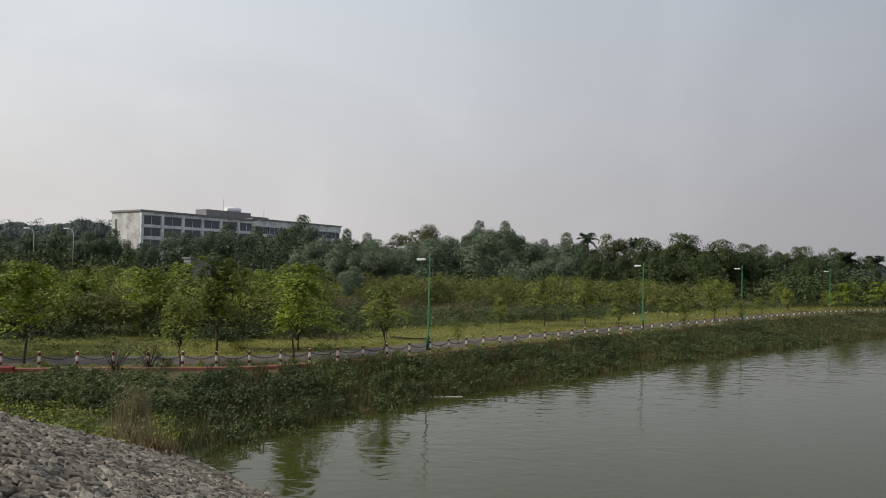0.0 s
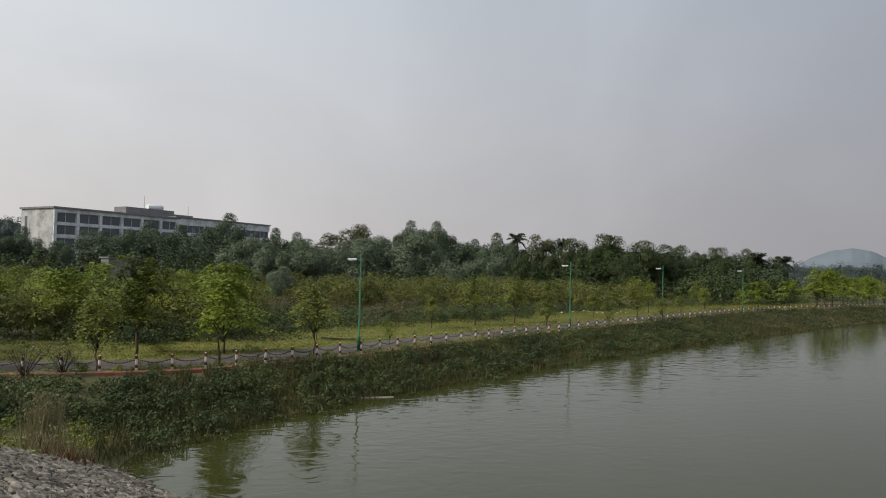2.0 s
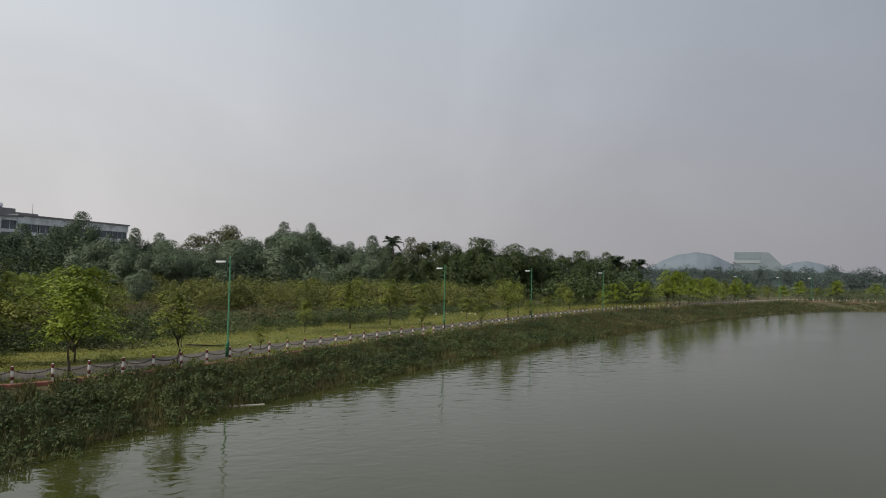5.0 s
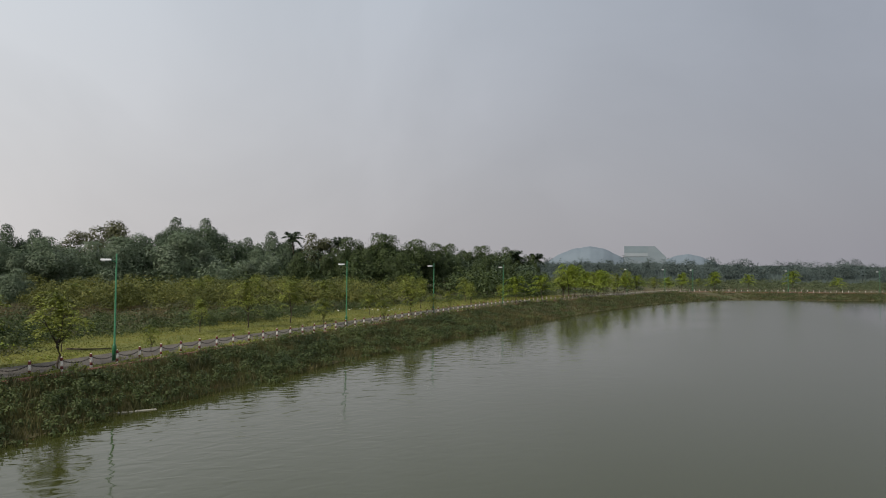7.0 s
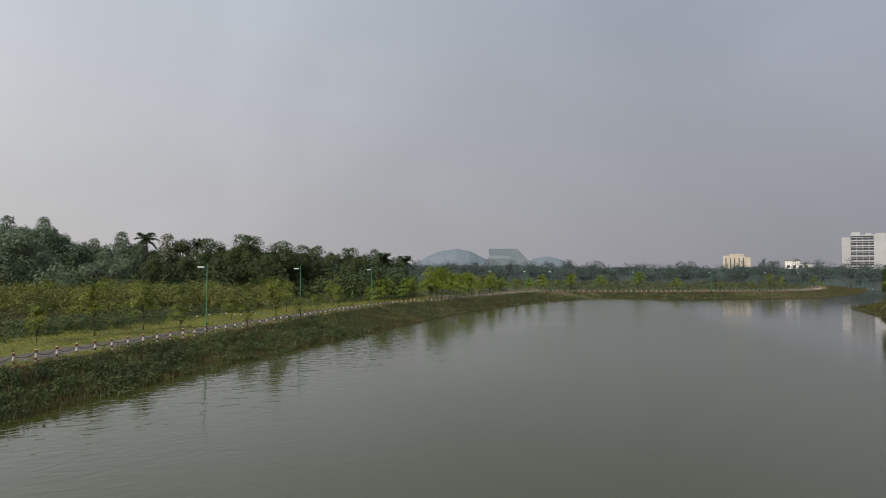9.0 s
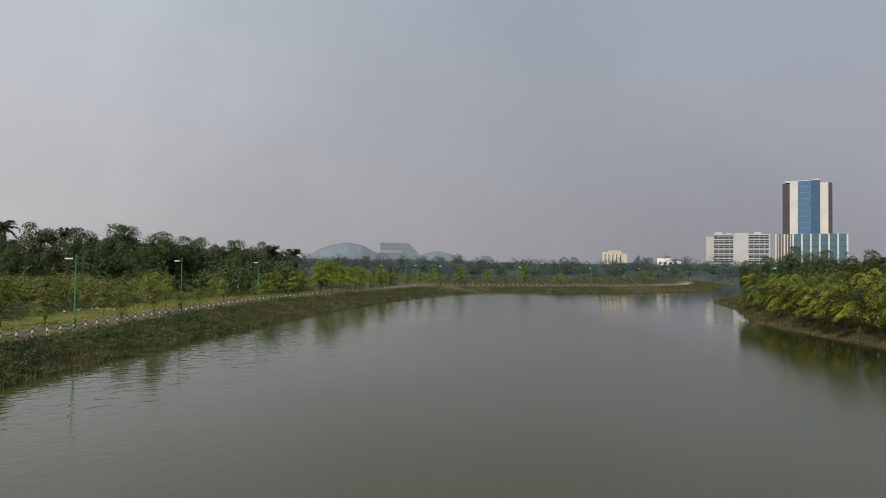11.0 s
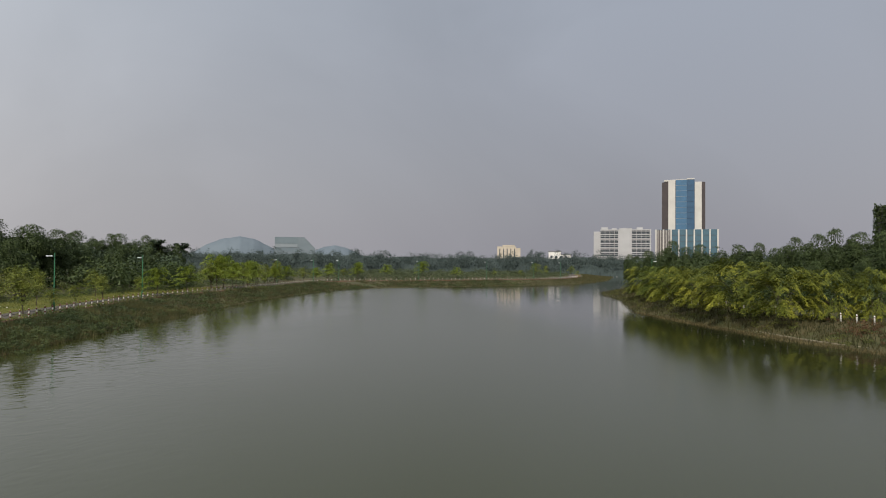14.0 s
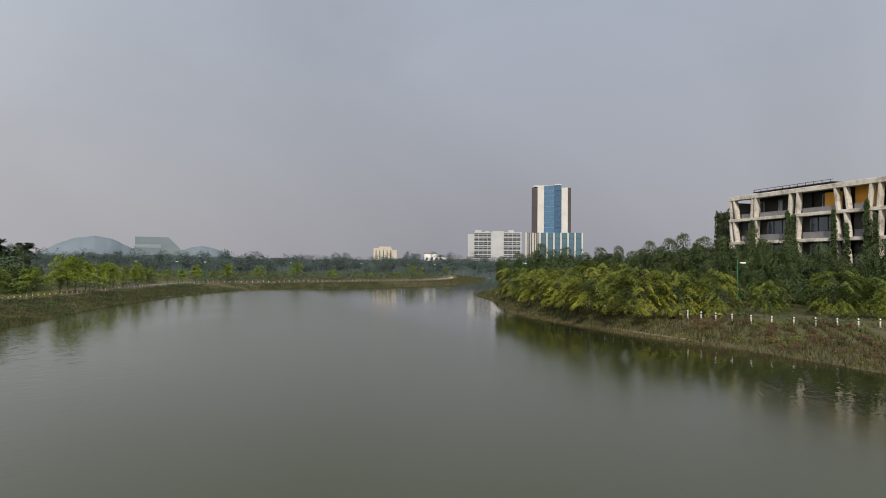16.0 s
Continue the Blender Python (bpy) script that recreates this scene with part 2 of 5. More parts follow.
L_BANK = leafy("blade_bank_green", (0.036, 0.043, 0.015), (0.068, 0.07, 0.024), (0.13, 0.112, 0.045))
L_RBANK = leafy("blade_dry_bank", (0.032, 0.035, 0.012), (0.057, 0.055, 0.020), (0.094, 0.077, 0.032))
L_FARSCRUB = leafy("leaf_far_scrub", (0.045, 0.062, 0.032), (0.07, 0.088, 0.042), (0.10, 0.118, 0.055))
L_DRYGRASS = leafy("blade_dry_grass", (0.075, 0.062, 0.028), (0.12, 0.095, 0.042), (0.17, 0.135, 0.06))
L_REED = leafy("blade_reed", (0.11, 0.105, 0.055), (0.18, 0.165, 0.085), (0.28, 0.25, 0.14))

# ---- building blocks ----


def part(name, bm, mat, parent=None, label=""):
    me = bpy.data.meshes.new(name)
    bm.to_mesh(me)
    bm.free()
    me.materials.append(mat)
    ob = new(name, me)
    if parent:
        ob.parent = parent
    return tagged(ob, label) if label else ob


def thing(name, label, category, group="", at=(0, 0, 0), kind=""):
    return tagged(place_at(new(name), at), label, category, group, kind)


def place_at(ob, at):
    ob.location = at
    return ob


def box(bm, x0, x1, y0, y1, z0, z1, m=None, bevel=0.0):
    r = bmesh.ops.create_cube(bm, size=1)
    bmesh.ops.scale(bm, vec=(x1 - x0, y1 - y0, z1 - z0), verts=r["verts"])
    bmesh.ops.translate(bm, vec=((x0 + x1) / 2, (y0 + y1) / 2, (z0 + z1) / 2), verts=r["verts"])
    if bevel:
        edges = {e for v in r["verts"] for e in v.link_edges}
        r = bmesh.ops.bevel(bm, geom=list(edges), offset=bevel, segments=1, affect="EDGES")
    if m:
        bmesh.ops.transform(bm, matrix=m, verts=r["verts"])
    return bm


def boxes(*rows, m=None, bevel=0.0):
    bm = bmesh.new()
    for row in rows:
        box(bm, *row, m=m, bevel=bevel)
    return bm


def tube(bm, points, radii, sides=6):
    """A tapered tube along points."""
    rings = []
    pts = [Vector(p) for p in points]
    for i, p in enumerate(pts):
        d = (pts[min(i + 1, len(pts) - 1)] - pts[max(i - 1, 0)]).normalized()
        a = d.orthogonal().normalized()
        b = d.cross(a)
        rings.append([bm.verts.new(p + radii[i] * (math.cos(k * math.tau / sides) * a + math.sin(k * math.tau / sides) * b)) for k in range(sides)])
    for r, s in zip(rings, rings[1:]):
        o = min(range(sides), key=lambda k: (s[k].co - r[0].co).length)
        for k in range(sides):
            bm.faces.new((r[k], r[(k + 1) % sides], s[(k + 1 + o) % sides], s[(k + o) % sides])).smooth = True
    bm.faces.new(rings[0][::-1])
    bm.faces.new(rings[-1])
    return bm


def mesh_from(name, verts, faces, mat):
    """A mesh from an array of places and an array of faces with the same number of corners."""
    me = bpy.data.meshes.new(name)
    n, k = faces.shape
    me.vertices.add(len(verts))
    me.vertices.foreach_set("co", np.ascontiguousarray(verts, dtype=np.float32).ravel())
    me.loops.add(n * k)
    me.loops.foreach_set("vertex_index", np.ascontiguousarray(faces, dtype=np.int32).ravel())
    me.polygons.add(n)
    me.polygons.foreach_set("loop_start", np.arange(0, n * k, k, dtype=np.int32))
    me.polygons.foreach_set("use_smooth", np.zeros(n, bool))
    me.update(calc_edges=True)
    me.materials.append(mat)
    return me


RNG = np.random.default_rng(7)


def unit(v):
    return v / np.maximum(np.linalg.norm(v, axis=-1, keepdims=True), 1e-9)


def leaves(centres, normals, sizes, aspect=0.5, along=None):
    """Pointed leaves: places and faces. along: the way the leaves point."""
    n = len(centres)
    t = RNG.normal(size=(n, 3)) if along is None else along + 0.35 * RNG.normal(size=(n, 3))
    nn = unit(normals)
    t = unit(t - nn * (t * nn).sum(1, keepdims=True))
    s = np.cross(nn, t)
    L = np.asarray(sizes).reshape(-1, 1) * np.ones((n, 1))
    back = centres - t * L * 0.5
    v = np.stack([back + s * L * aspect * 0.5, back - s * L * aspect * 0.5, centres + t * L * 0.5 + nn * L * 0.06], 1)
    return v.reshape(-1, 3), np.arange(3 * n).reshape(n, 3)


def blades(feet, heights, width, lean=0.35):
    """Grass blades, one triangle each."""
    n = len(feet)
    a = RNG.uniform(0, math.tau, n)
    side = np.stack([np.cos(a), np.sin(a), np.zeros(n)], 1) * width * 0.5
    b = RNG.uniform(0, math.tau, n)
    h = np.asarray(heights).reshape(-1, 1) * np.ones((n, 1))
    tip = feet + np.stack([np.cos(b) * lean, np.sin(b) * lean, np.ones(n)], 1) * h
    return np.stack([feet - side, feet + side, tip], 1).reshape(-1, 3), np.arange(3 * n).reshape(n, 3)


def clump_points(count, centre, radii, lumps, depth=0.35):
    """Places and outward ways of leaves in a crown of several overlapping lumps."""
    centre, radii = np.asarray(centre, float), np.asarray(radii, float)
    lump_c = unit(RNG.normal(size=(lumps, 3))) * RNG.uniform(0.3, 0.82, (lumps, 1))
    lump_c[:, 2] = lump_c[:, 2] * 0.9 + 0.05
    lump_r = RNG.uniform(0.20, 0.44, lumps) * (1.0 if lumps > 10 else 1.25)
    k = RNG.integers(0, lumps, count)
    d = unit(RNG.normal(size=(count, 3)))
    d[:, 2] = np.where(d[:, 2] < -0.55, -d[:, 2], d[:, 2])
    r = lump_r[k] * (1 - depth * RNG.random(count) ** 1.5)
    p = lump_c[k] + d * r[:, None] + RNG.normal(size=(count, 3)) * 0.03
    over = np.maximum(np.linalg.norm(p, axis=1), 1e-6)
    p *= (np.minimum(over, 1.0 + 0.25 * np.tanh((over - 1.0) * 2)) / over)[:, None]
    return centre + p * radii, d


def spread(pts, step):
    """Points at even steps along a line of corners, smoothed, with their ways."""
    p = np.asarray(pts, float)
    for _ in range(2):
        q = np.empty((2 * len(p) - 2, 2))
        q[0::2], q[1::2] = 0.75 * p[:-1] + 0.25 * p[1:], 0.25 * p[:-1] + 0.75 * p[1:]
        p = np.vstack([p[:1], q, p[-1:]])
    seg = np.linalg.norm(np.diff(p, axis=0), axis=1)
    s = np.concatenate([[0], np.cumsum(seg)])
    u = np.arange(0, s[-1], step)
    out = np.stack([np.interp(u, s, p[:, 0]), np.interp(u, s, p[:, 1])], 1)
    way = unit(np.gradient(out, axis=0))
    return out, way


def ribbon(line, way, a, b, z0, z1, mat, name, top_round=0.0):
    """A strip with thickness between the offsets a and b to the left of a line."""
    left = np.stack([-way[:, 1], way[:, 0]], 1)
    n = len(line)
    prof = ((a, z0), (a, z1 - top_round), (a + top_round, z1), (b - top_round, z1), (b, z1 - top_round), (b, z0)) if top_round else ((a, z0), (a, z1), (b, z1), (b, z0))
    rows = [np.column_stack([line + left * o, np.full(n, z)]) for o, z in prof]
    v = np.concatenate(rows)
    f = []
    i = np.arange(n - 1)
    for k in range(len(prof) - 1):
        f.append(np.stack([k * n + i, k * n + i + 1, (k + 1) * n + i + 1, (k + 1) * n + i], 1)[:, ::-1])
    return tagged(new(name, mesh_from(name, v, np.concatenate(f), mat)), kind="structure")


# ---- ground, pond, banks ----
PZ, RZ = 1.1, 1.3      # level of the lakeside path and of the other bank, above the water
SHORE_L = [(-7.3, 19.4), (-6.1, 21.8), (-4.7, 24), (-2.85, 26), (-0.5, 29), (3.2, 31.8), (8.5, 36.8), (15.5, 43), (25, 50), (37, 58.7), (55.8, 73), (78.7, 86.6), (96.5, 94.4), (104.7, 97.5), (125, 91), (146, 83), (164.5, 79), (185, 78.5), (221, 85), (300, 113), (378, 140)]
SHORE_R = [(392, 126), (300, 92), (240, 73), (200, 62), (165, 53), (142, 50.5), (127, 51.4), (108, 39.6), (92, 32.6), (80, 27.5), (72.8, 21.2), (63.5, 12.9), (58.6, 7.1), (52.2, 0.5), (47, -4.4), (43, -7.2), (33, -18.1)]
KERB_L = [(-34, 22), (-26, 24.4), (-17.6, 26.7), (-14.9, 27.4), (-11.8, 27.8), (-7.9, 28.6), (-4.9, 30.6), (-2.9, 32.2), (-0.9, 33.8), (2, 36.8), (5.8, 40.4), (10.9, 45), (15.4, 49), (22, 55), (29.4, 61.8), (36, 67.8), (44.2, 74.9), (54.3, 81.5), (65.7, 87), (77.4, 94), (94.6, 104), (108, 110.5), (118, 110.5), (130.8, 104), (153.3, 95.5), (177.7, 87), (198, 88), (225, 97), (250, 108), (300, 132), (370, 156)]
KERB_R = [(400, 112), (300, 84), (230, 62), (180, 48), (150, 44.5), (127, 43.5), (110, 35), (95, 29), (82, 22.5), (77, 18.3), (72.6, 14.6), (66.5, 8.2), (61.8, 3.4), (59.4, 0), (58.8, -3), (59.2, -6), (60.3, -9.2), (63, -20), (60, -40), (40, -60)]
DAM = np.array([0.68, 0.733])        # the way down the dam's paved slope


def smooth_line(pts, step=1.0):
    return spread(pts, step)[0]


S_L, S_R, K_L, K_R = (smooth_line(p) for p in (SHORE_L, SHORE_R, KERB_L, KERB_R))
LAKE = np.vstack([S_L, S_R])
LAND_L = np.vstack([K_L, [(4000, 900), (4000, 4000), (-4000, 4000), (-4000, 22)]])
LAND_R = np.vstack([K_R, [(60, -4000), (4000, -4000), (4000, 500)]])


def inside(p, poly):
    x, y = p[:, 0], p[:, 1]
    hit = np.zeros(len(p), bool)
    for (x0, y0), (x1, y1) in zip(poly, np.roll(poly, -1, 0)):
        if y0 != y1:
            hit ^= ((y0 > y) != (y1 > y)) & (x < (x1 - x0) * (y - y0) / (y1 - y0) + x0)
    return hit


def far_from(p, line):
    best = np.full(len(p), 1e9)
    for a, b in zip(line[:-1:2], np.vstack([line[2::2], line[-1:]])):
        d = b - a
        s = np.clip(((p - a) @ d) / max(d @ d, 1e-9), 0, 1)
        best = np.minimum(best, np.linalg.norm(p - a - s[:, None] * d, axis=1))
    return best


def dam_height(p):
    q = p @ DAM
    h = np.clip(4.2 - 0.5 * (q - 0.8), -1.0, 4.2)
    # the paving ends at the side of the bay, where grass drops away
    out = np.maximum(0, -7.75 - 0.35 * np.abs(p[:, 1] - 19.5) * 0 - p[:, 0] + (p[:, 1] - 16) * 0.09)
    return h - 0.30 * out - 0.04 * out ** 2


def height(p):
    p = np.asarray(p, float)
    z = np.full(len(p), PZ)
    near = (np.abs(p[:, 0] - 110) < 340) & (np.abs(p[:, 1] - 30) < 160)
    q = p[near]
    lake, ll, lr = inside(q, LAKE), inside(q, LAND_L), inside(q, LAND_R)
    ds = np.minimum(far_from(q, S_L), far_from(q, S_R))
    dk = np.minimum(far_from(q, K_L), far_from(q, K_R))
    left = far_from(q, K_L) < far_from(q, K_R)
    top = np.where(left, PZ, RZ)
    s = ds / (ds + dk + 1e-6)
    bank = (0.25 * s + 0.75 * s * s * (3 - 2 * s)) * top
    h = np.where(lake, -np.minimum(1.5, 0.35 * ds), np.where(ll, PZ, np.where(lr, RZ, bank)))
    dam = dam_height(q) - 0.12
    h = np.where((q @ DAM < 9.6) & ~lr & ~ll, np.maximum(np.where(lake, h, np.minimum(h, 1.1)), dam), h)
    z[near] = h
    return z


def build_ground():
    def axis(a, b, fine, c, reach):
        mid = np.concatenate([np.arange(a, b, fine), np.arange(b, c, 2.5)])
        g, d, out = fine, 0.0, []
        while d < reach:
            g *= 1.25
            d += g
            out.append(d)
        out = np.array(out)
        return np.concatenate([a - out[::-1], mid, mid[-1] + out])
    xs, ys = axis(-32, 150, 1.0, 430, 3800), axis(-22, 120, 1.0, 165, 3800)
    X, Y = np.meshgrid(xs, ys)
    p = np.column_stack([X.ravel(), Y.ravel()])
    z = height(p)
    i = np.arange(len(xs) - 1)
    j = np.arange(len(ys) - 1)
    I, J = np.meshgrid(i, j)
    a = (J * len(xs) + I).ravel()
    f = np.stack([a, a + 1, a + 1 + len(xs), a + len(xs)], 1)
    me = mesh_from("ground", np.column_stack([p, z]), f, M_GROUND)
    me.polygons.foreach_set("use_smooth", np.ones(len(f), bool))
    tagged(new("ground", me), "rough grassy ground around the pond and up its banks", "ground", kind="structure")
    w = bmesh.new()
    bmesh.ops.create_grid(w, x_segments=4, y_segments=4, size=1)
    bmesh.ops.transform(w, matrix=Matrix.Translation((190, 60, 0)) @ Matrix.Diagonal((240, 130, 1, 1)), verts=w.verts)
    tagged(part("water", w, M_WATER), "murky green pond water with light ripples", "water", kind="structure")


build_ground()
weir = part("weir", boxes((380, 383, 118, 150, -0.4, 0.55), (380.4, 380.8, 118, 150, 0.55, 0.9), bevel=0.03), M_CONCRETE)
tagged(weir, "low pale concrete weir across the channel", "weir", kind="structure")
KL, KLW = spread(KERB_L, 0.7)
KR, KRW = spread(KERB_R, 0.7)
tagged(ribbon(KL, KLW, -0.18, 0.12, 0.7, PZ + 0.14, M_KERB, "kerb", 0.02), "worn brick-red kerb along the lakeside path", "kerb")
tagged(ribbon(KL, KLW, 1.27, 4.08, 0.95, PZ + 0.035, M_ASPHALT, "road"), "grey asphalt path beside the pond", "path")
tagged(ribbon(KL[:190], KLW[:190], 4.1, 13.0, 0.95, PZ + 0.02, M_LAWN, "lawn"), "yellow-green mown grass strip beside the path", "lawn")
tagged(ribbon(KL, KLW, 0.12, 1.25, 0.95, PZ + 0.025, M_LAWN, "verge"), "yellow-green grass verge between kerb and path", "verge")
LEDGE = [(80, 25.5), (72.2, 19.2), (63.8, 11.8), (57.4, 5.7), (54.1, 0.7), (51.1, -3), (48, -6), (46.7, -7.6), (38, -17)]
LG, LGW = spread(LEDGE, 0.7)
tagged(ribbon(LG, LGW, -0.10, 0.10, -0.1, 0.11, M_LEDGE, "concrete_ledge", 0.03), "pale concrete footing along the water's edge", "ledge")

# ---- buildings ----
M_OLDWHITE = material("weathered_white_wall", [(0.36, 0.37, 0.37), (0.52, 0.53, 0.52)], 0.25, 0.9, bump=0.1, stain=(0.22, 0.21, 0.19), stain_scale=0.3)
# blue cast of shade and haze is painted in; the stains are real
M_PALEBLUE = material("pale_render_shade_blue", [(0.56, 0.60, 0.64), (0.66, 0.70, 0.74)], 0.2, 0.85, bump=0.1, stain=(0.33, 0.35, 0.37), stain_scale=0.3)
M_ROOFGREY = material("roof_felt", [(0.16, 0.16, 0.17), (0.24, 0.24, 0.25)], 0.6, 0.9)
M_CREAM = material("cream_render", [(0.448, 0.392, 0.312), (0.528, 0.464, 0.376)], 0.3, 0.85, bump=0.05)
M_IVORY = material("ivory_cladding", [(0.475, 0.458, 0.431), (0.563, 0.546, 0.510)], 0.15, 0.6, bump=0.03)
M_BROWN = material("brown_cladding", [(0.045, 0.038, 0.04), (0.065, 0.052, 0.053)], 0.2, 0.6, bump=0.03)
M_BROWNSTONE = material("brown_stone_cladding", [(0.10, 0.09, 0.09), (0.14, 0.125, 0.12)], 0.2, 0.7, bump=0.03)
M_FAIRFACE = material("pale_frame_concrete", [(0.522, 0.477, 0.414), (0.648, 0.603, 0.531)], 0.5, 0.85, bump=0.15, stain=(0.252, 0.225, 0.180), stain_scale=0.6)
M_RECESS = material("grey_parapet_panel", [(0.15, 0.145, 0.15), (0.21, 0.205, 0.21)], 0.5, 0.8)
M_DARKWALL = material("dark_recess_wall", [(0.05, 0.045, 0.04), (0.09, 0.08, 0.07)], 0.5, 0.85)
M_ORANGE = material("orange_panel", [(0.55, 0.25, 0.03), (0.66, 0.32, 0.05)], 0.5, 0.7)
# pale band of far buildings, dulled to blue-grey as haze would do
M_HAZEPALE = material("hazed_pale_band", [(0.208, 0.240, 0.264), (0.248, 0.280, 0.304)], 0.1, 0.8, bump=0)
M_OFFICE = material("white_office_cladding", [(0.360, 0.360, 0.367), (0.431, 0.431, 0.438)], 0.12, 0.8, bump=0.03)
M_SHED = material("corrugated_shed", [(0.132, 0.143, 0.149), (0.187, 0.198, 0.204)], 0.8, 0.6, bump=0.2)


def glass_material(name, tone, rough=0.12):
    m = material(name, [tuple(0.75 * c for c in tone), tone], 0.4, rough, bump=0.02, spec=0.8)
    m.node_tree.nodes["Principled BSDF"].inputs["Metallic"].default_value = 0.25
    return m


G_DARK = glass_material("dark_window_glass", (0.075, 0.095, 0.115))
G_BLUE = glass_material("blue_curtain_glass", (0.06, 0.16, 0.28))
G_NAVY = glass_material("deep_blue_curtain_glass", (0.035, 0.10, 0.19))
G_TEAL = glass_material("teal_glass", (0.07, 0.15, 0.20))
G_PALE = glass_material("pale_window_glass", (0.16, 0.20, 0.23))


def frame_of(a, b, base=0.0):
    """The pose of a facade that runs from a to b: x along it, y into the building, z up."""
    a, b = Vector((a[0], a[1], base)), Vector((b[0], b[1], base))
    x = (b - a).normalized()
    y = Vector((0, 0, 1)).cross(x)
    return Matrix(((x.x, y.x, 0, a.x), (x.y, y.y, 0, a.y), (0, 0, 1, base), (0, 0, 0, 1))), (b - a).length


def add(thing_ob, name, rows, mat, label="", bevel=0.0):
    return part(name, boxes(*rows, bevel=bevel), mat, thing_ob, label)


def framed_window(owner, x0, x1, z0, z1, y, glass, frame_mat, lights=2, deep=0.12, bar=0.07, name="window"):
    """A window: its frame with mullions as the part, the panes as its sub-parts."""
    rows = [(x0, x1, y - 0.02, y + deep, z0, z0 + bar), (x0, x1, y - 0.02, y + deep, z1 - bar, z1), (x0, x0 + bar, y - 0.02, y + deep, z0 + bar, z1 - bar), (x1 - bar, x1, y - 0.02, y + deep, z0 + bar, z1 - bar)]
    w = (x1 - x0) / lights
    rows += [(x0 + k * w - bar / 2, x0 + k * w + bar / 2, y - 0.02, y + deep, z0 + bar, z1 - bar) for k in range(1, lights)]
    fr = add(owner, name, rows, frame_mat)
    add(fr, "pane", [(x0 + bar, x1 - bar, y + 0.04, y + 0.06, z0 + bar, z1 - bar)], glass)
    return fr


def old_building():
    """The long weathered block on the far side of the scrub."""
    A, B, C = on(-27.44, 194), on(-24.74, 184.5), on(-16.0, 206)
    m, L = frame_of(B, C)
    top, D = 17.8, 13.5
    ob = thing("long_white_building", "long weathered white three-storey block with strip windows", "building")
    ob.matrix_world = m
    sill = [(2.2, 4.5), (5.3, 7.6), (8.4, 10.7), (11.5, 13.8), (14.5, 16.9)]
    bays = 6
    step = L / bays
    # long facade: bands, piers, and the recessed strips between
    bands = [0.0] + [z for s in sill for z in s] + [top]
    for z0, z1 in zip(bands[0::2], bands[1::2]):
        add(ob, "wall_band", [(0, L, 0, 0.5, z0, z1)], M_PALEBLUE)
    for k in range(bays + 1):
        x = min(max(k * step, 0.4), L - 0.4)
        add(ob, "pier", [(x - 0.35, x + 0.35, -0.12, 0.45, 0, top - 0.3)], M_PALEBLUE)
    for z0, z1 in sill:
        for k in range(bays):
            framed_window(ob, k * step + 0.45, (k + 1) * step - 0.45, z0 + 0.02, z1 - 0.02, 0.3, G_DARK, M_PALEBLUE, 2)
    add(ob, "gable_wall", [(0.003, 0.5, 0.5, D, 0, top)], M_OLDWHITE, "white gable wall streaked with dark stains")
    add(ob, "back_wall", [(0.5, L, D - 0.4, D, 0, top)], M_OLDWHITE)
    add(ob, "end_wall", [(L - 0.5, L, 0.5, D - 0.4, 0, top)], M_OLDWHITE)
    add(ob, "stair_strip", [(-0.06, 0.0, D - 2.6, D - 1.6, 3, 16)], G_DARK)
    add(ob, "roof", [(-0.35, L + 0.3, -0.35, D + 0.3, top, top + 0.45)], M_ROOFGREY)
    # roof house with tank and masts
    add(ob, "roof_house", [(23, 39, 5, 10, top + 0.45, top + 2.6), (39.2, 46, 5, 10, top + 0.45, top + 1.7)], M_ROOFGREY)
    t = bmesh.new()
    tube(t, [(30.5, 6, top + 3.2), (35.5, 6, top + 3.2)], [0.75, 0.75], 14)
    part("water_tank", t, M_LAMPHEAD, ob)
    for x, h in ((29.5, 6.2), (45, 4.6)):
        t = bmesh.new()
        tube(t, [(x, 6, top + 0.4), (x, 6, top + h)], [0.06, 0.03], 5)
        part("mast", t, M_DARKIRON, ob)
    # lower wing further back
    E, F = on(-16.2, 205), on(-8.9, 232)
    m, L = frame_of(E, F)
    wing = thing("low_wing_building", "pale grey-blue office wing with strip windows", "building")
    wing.matrix_world = m
    top = 18.2
    for z0, z1 in ((0, 6), (8, 10), (12, 14), (16.2, top)):
        add(wing, "wall_band", [(0, L, 0, 0.5, z0, z1)], M_PALEBLUE)
    for z0, z1 in ((6, 8), (10, 12), (14, 16.2)):
        for k in range(6):
            framed_window(wing, k * L / 6 + 0.3, (k + 1) * L / 6 - 0.3, z0, z1, 0.3, G_DARK, M_PALEBLUE, 3)
    add(wing, "side_wall", [(0, 0.4, 0.5, 12, 0, top)], M_PALEBLUE)
    add(wing, "side_wall", [(L - 0.4, L, 0.5, 12, 0, top)], M_PALEBLUE)
    add(wing, "back_wall", [(0.4, L - 0.4, 11.6, 12, 0, top)], M_PALEBLUE)
    add(wing, "roof", [(-0.3, L + 0.3, -0.3, 12.3, top, top + 0.4)], M_ROOFGREY)
    # shed among the bushes
    m, L = frame_of(on(-20.96, 101), on(-19.4, 102))
    shed = thing("metal_shed", "small pale corrugated metal shed among bushes", "shed")
    shed.matrix_world = m
    add(shed, "wall", [(0, L, 0, 3, 0, 5.9)], M_SHED)
    add(shed, "roof", [(-0.2, L + 0.2, -0.3, 3.2, 5.9, 6.1)], M_SHED)


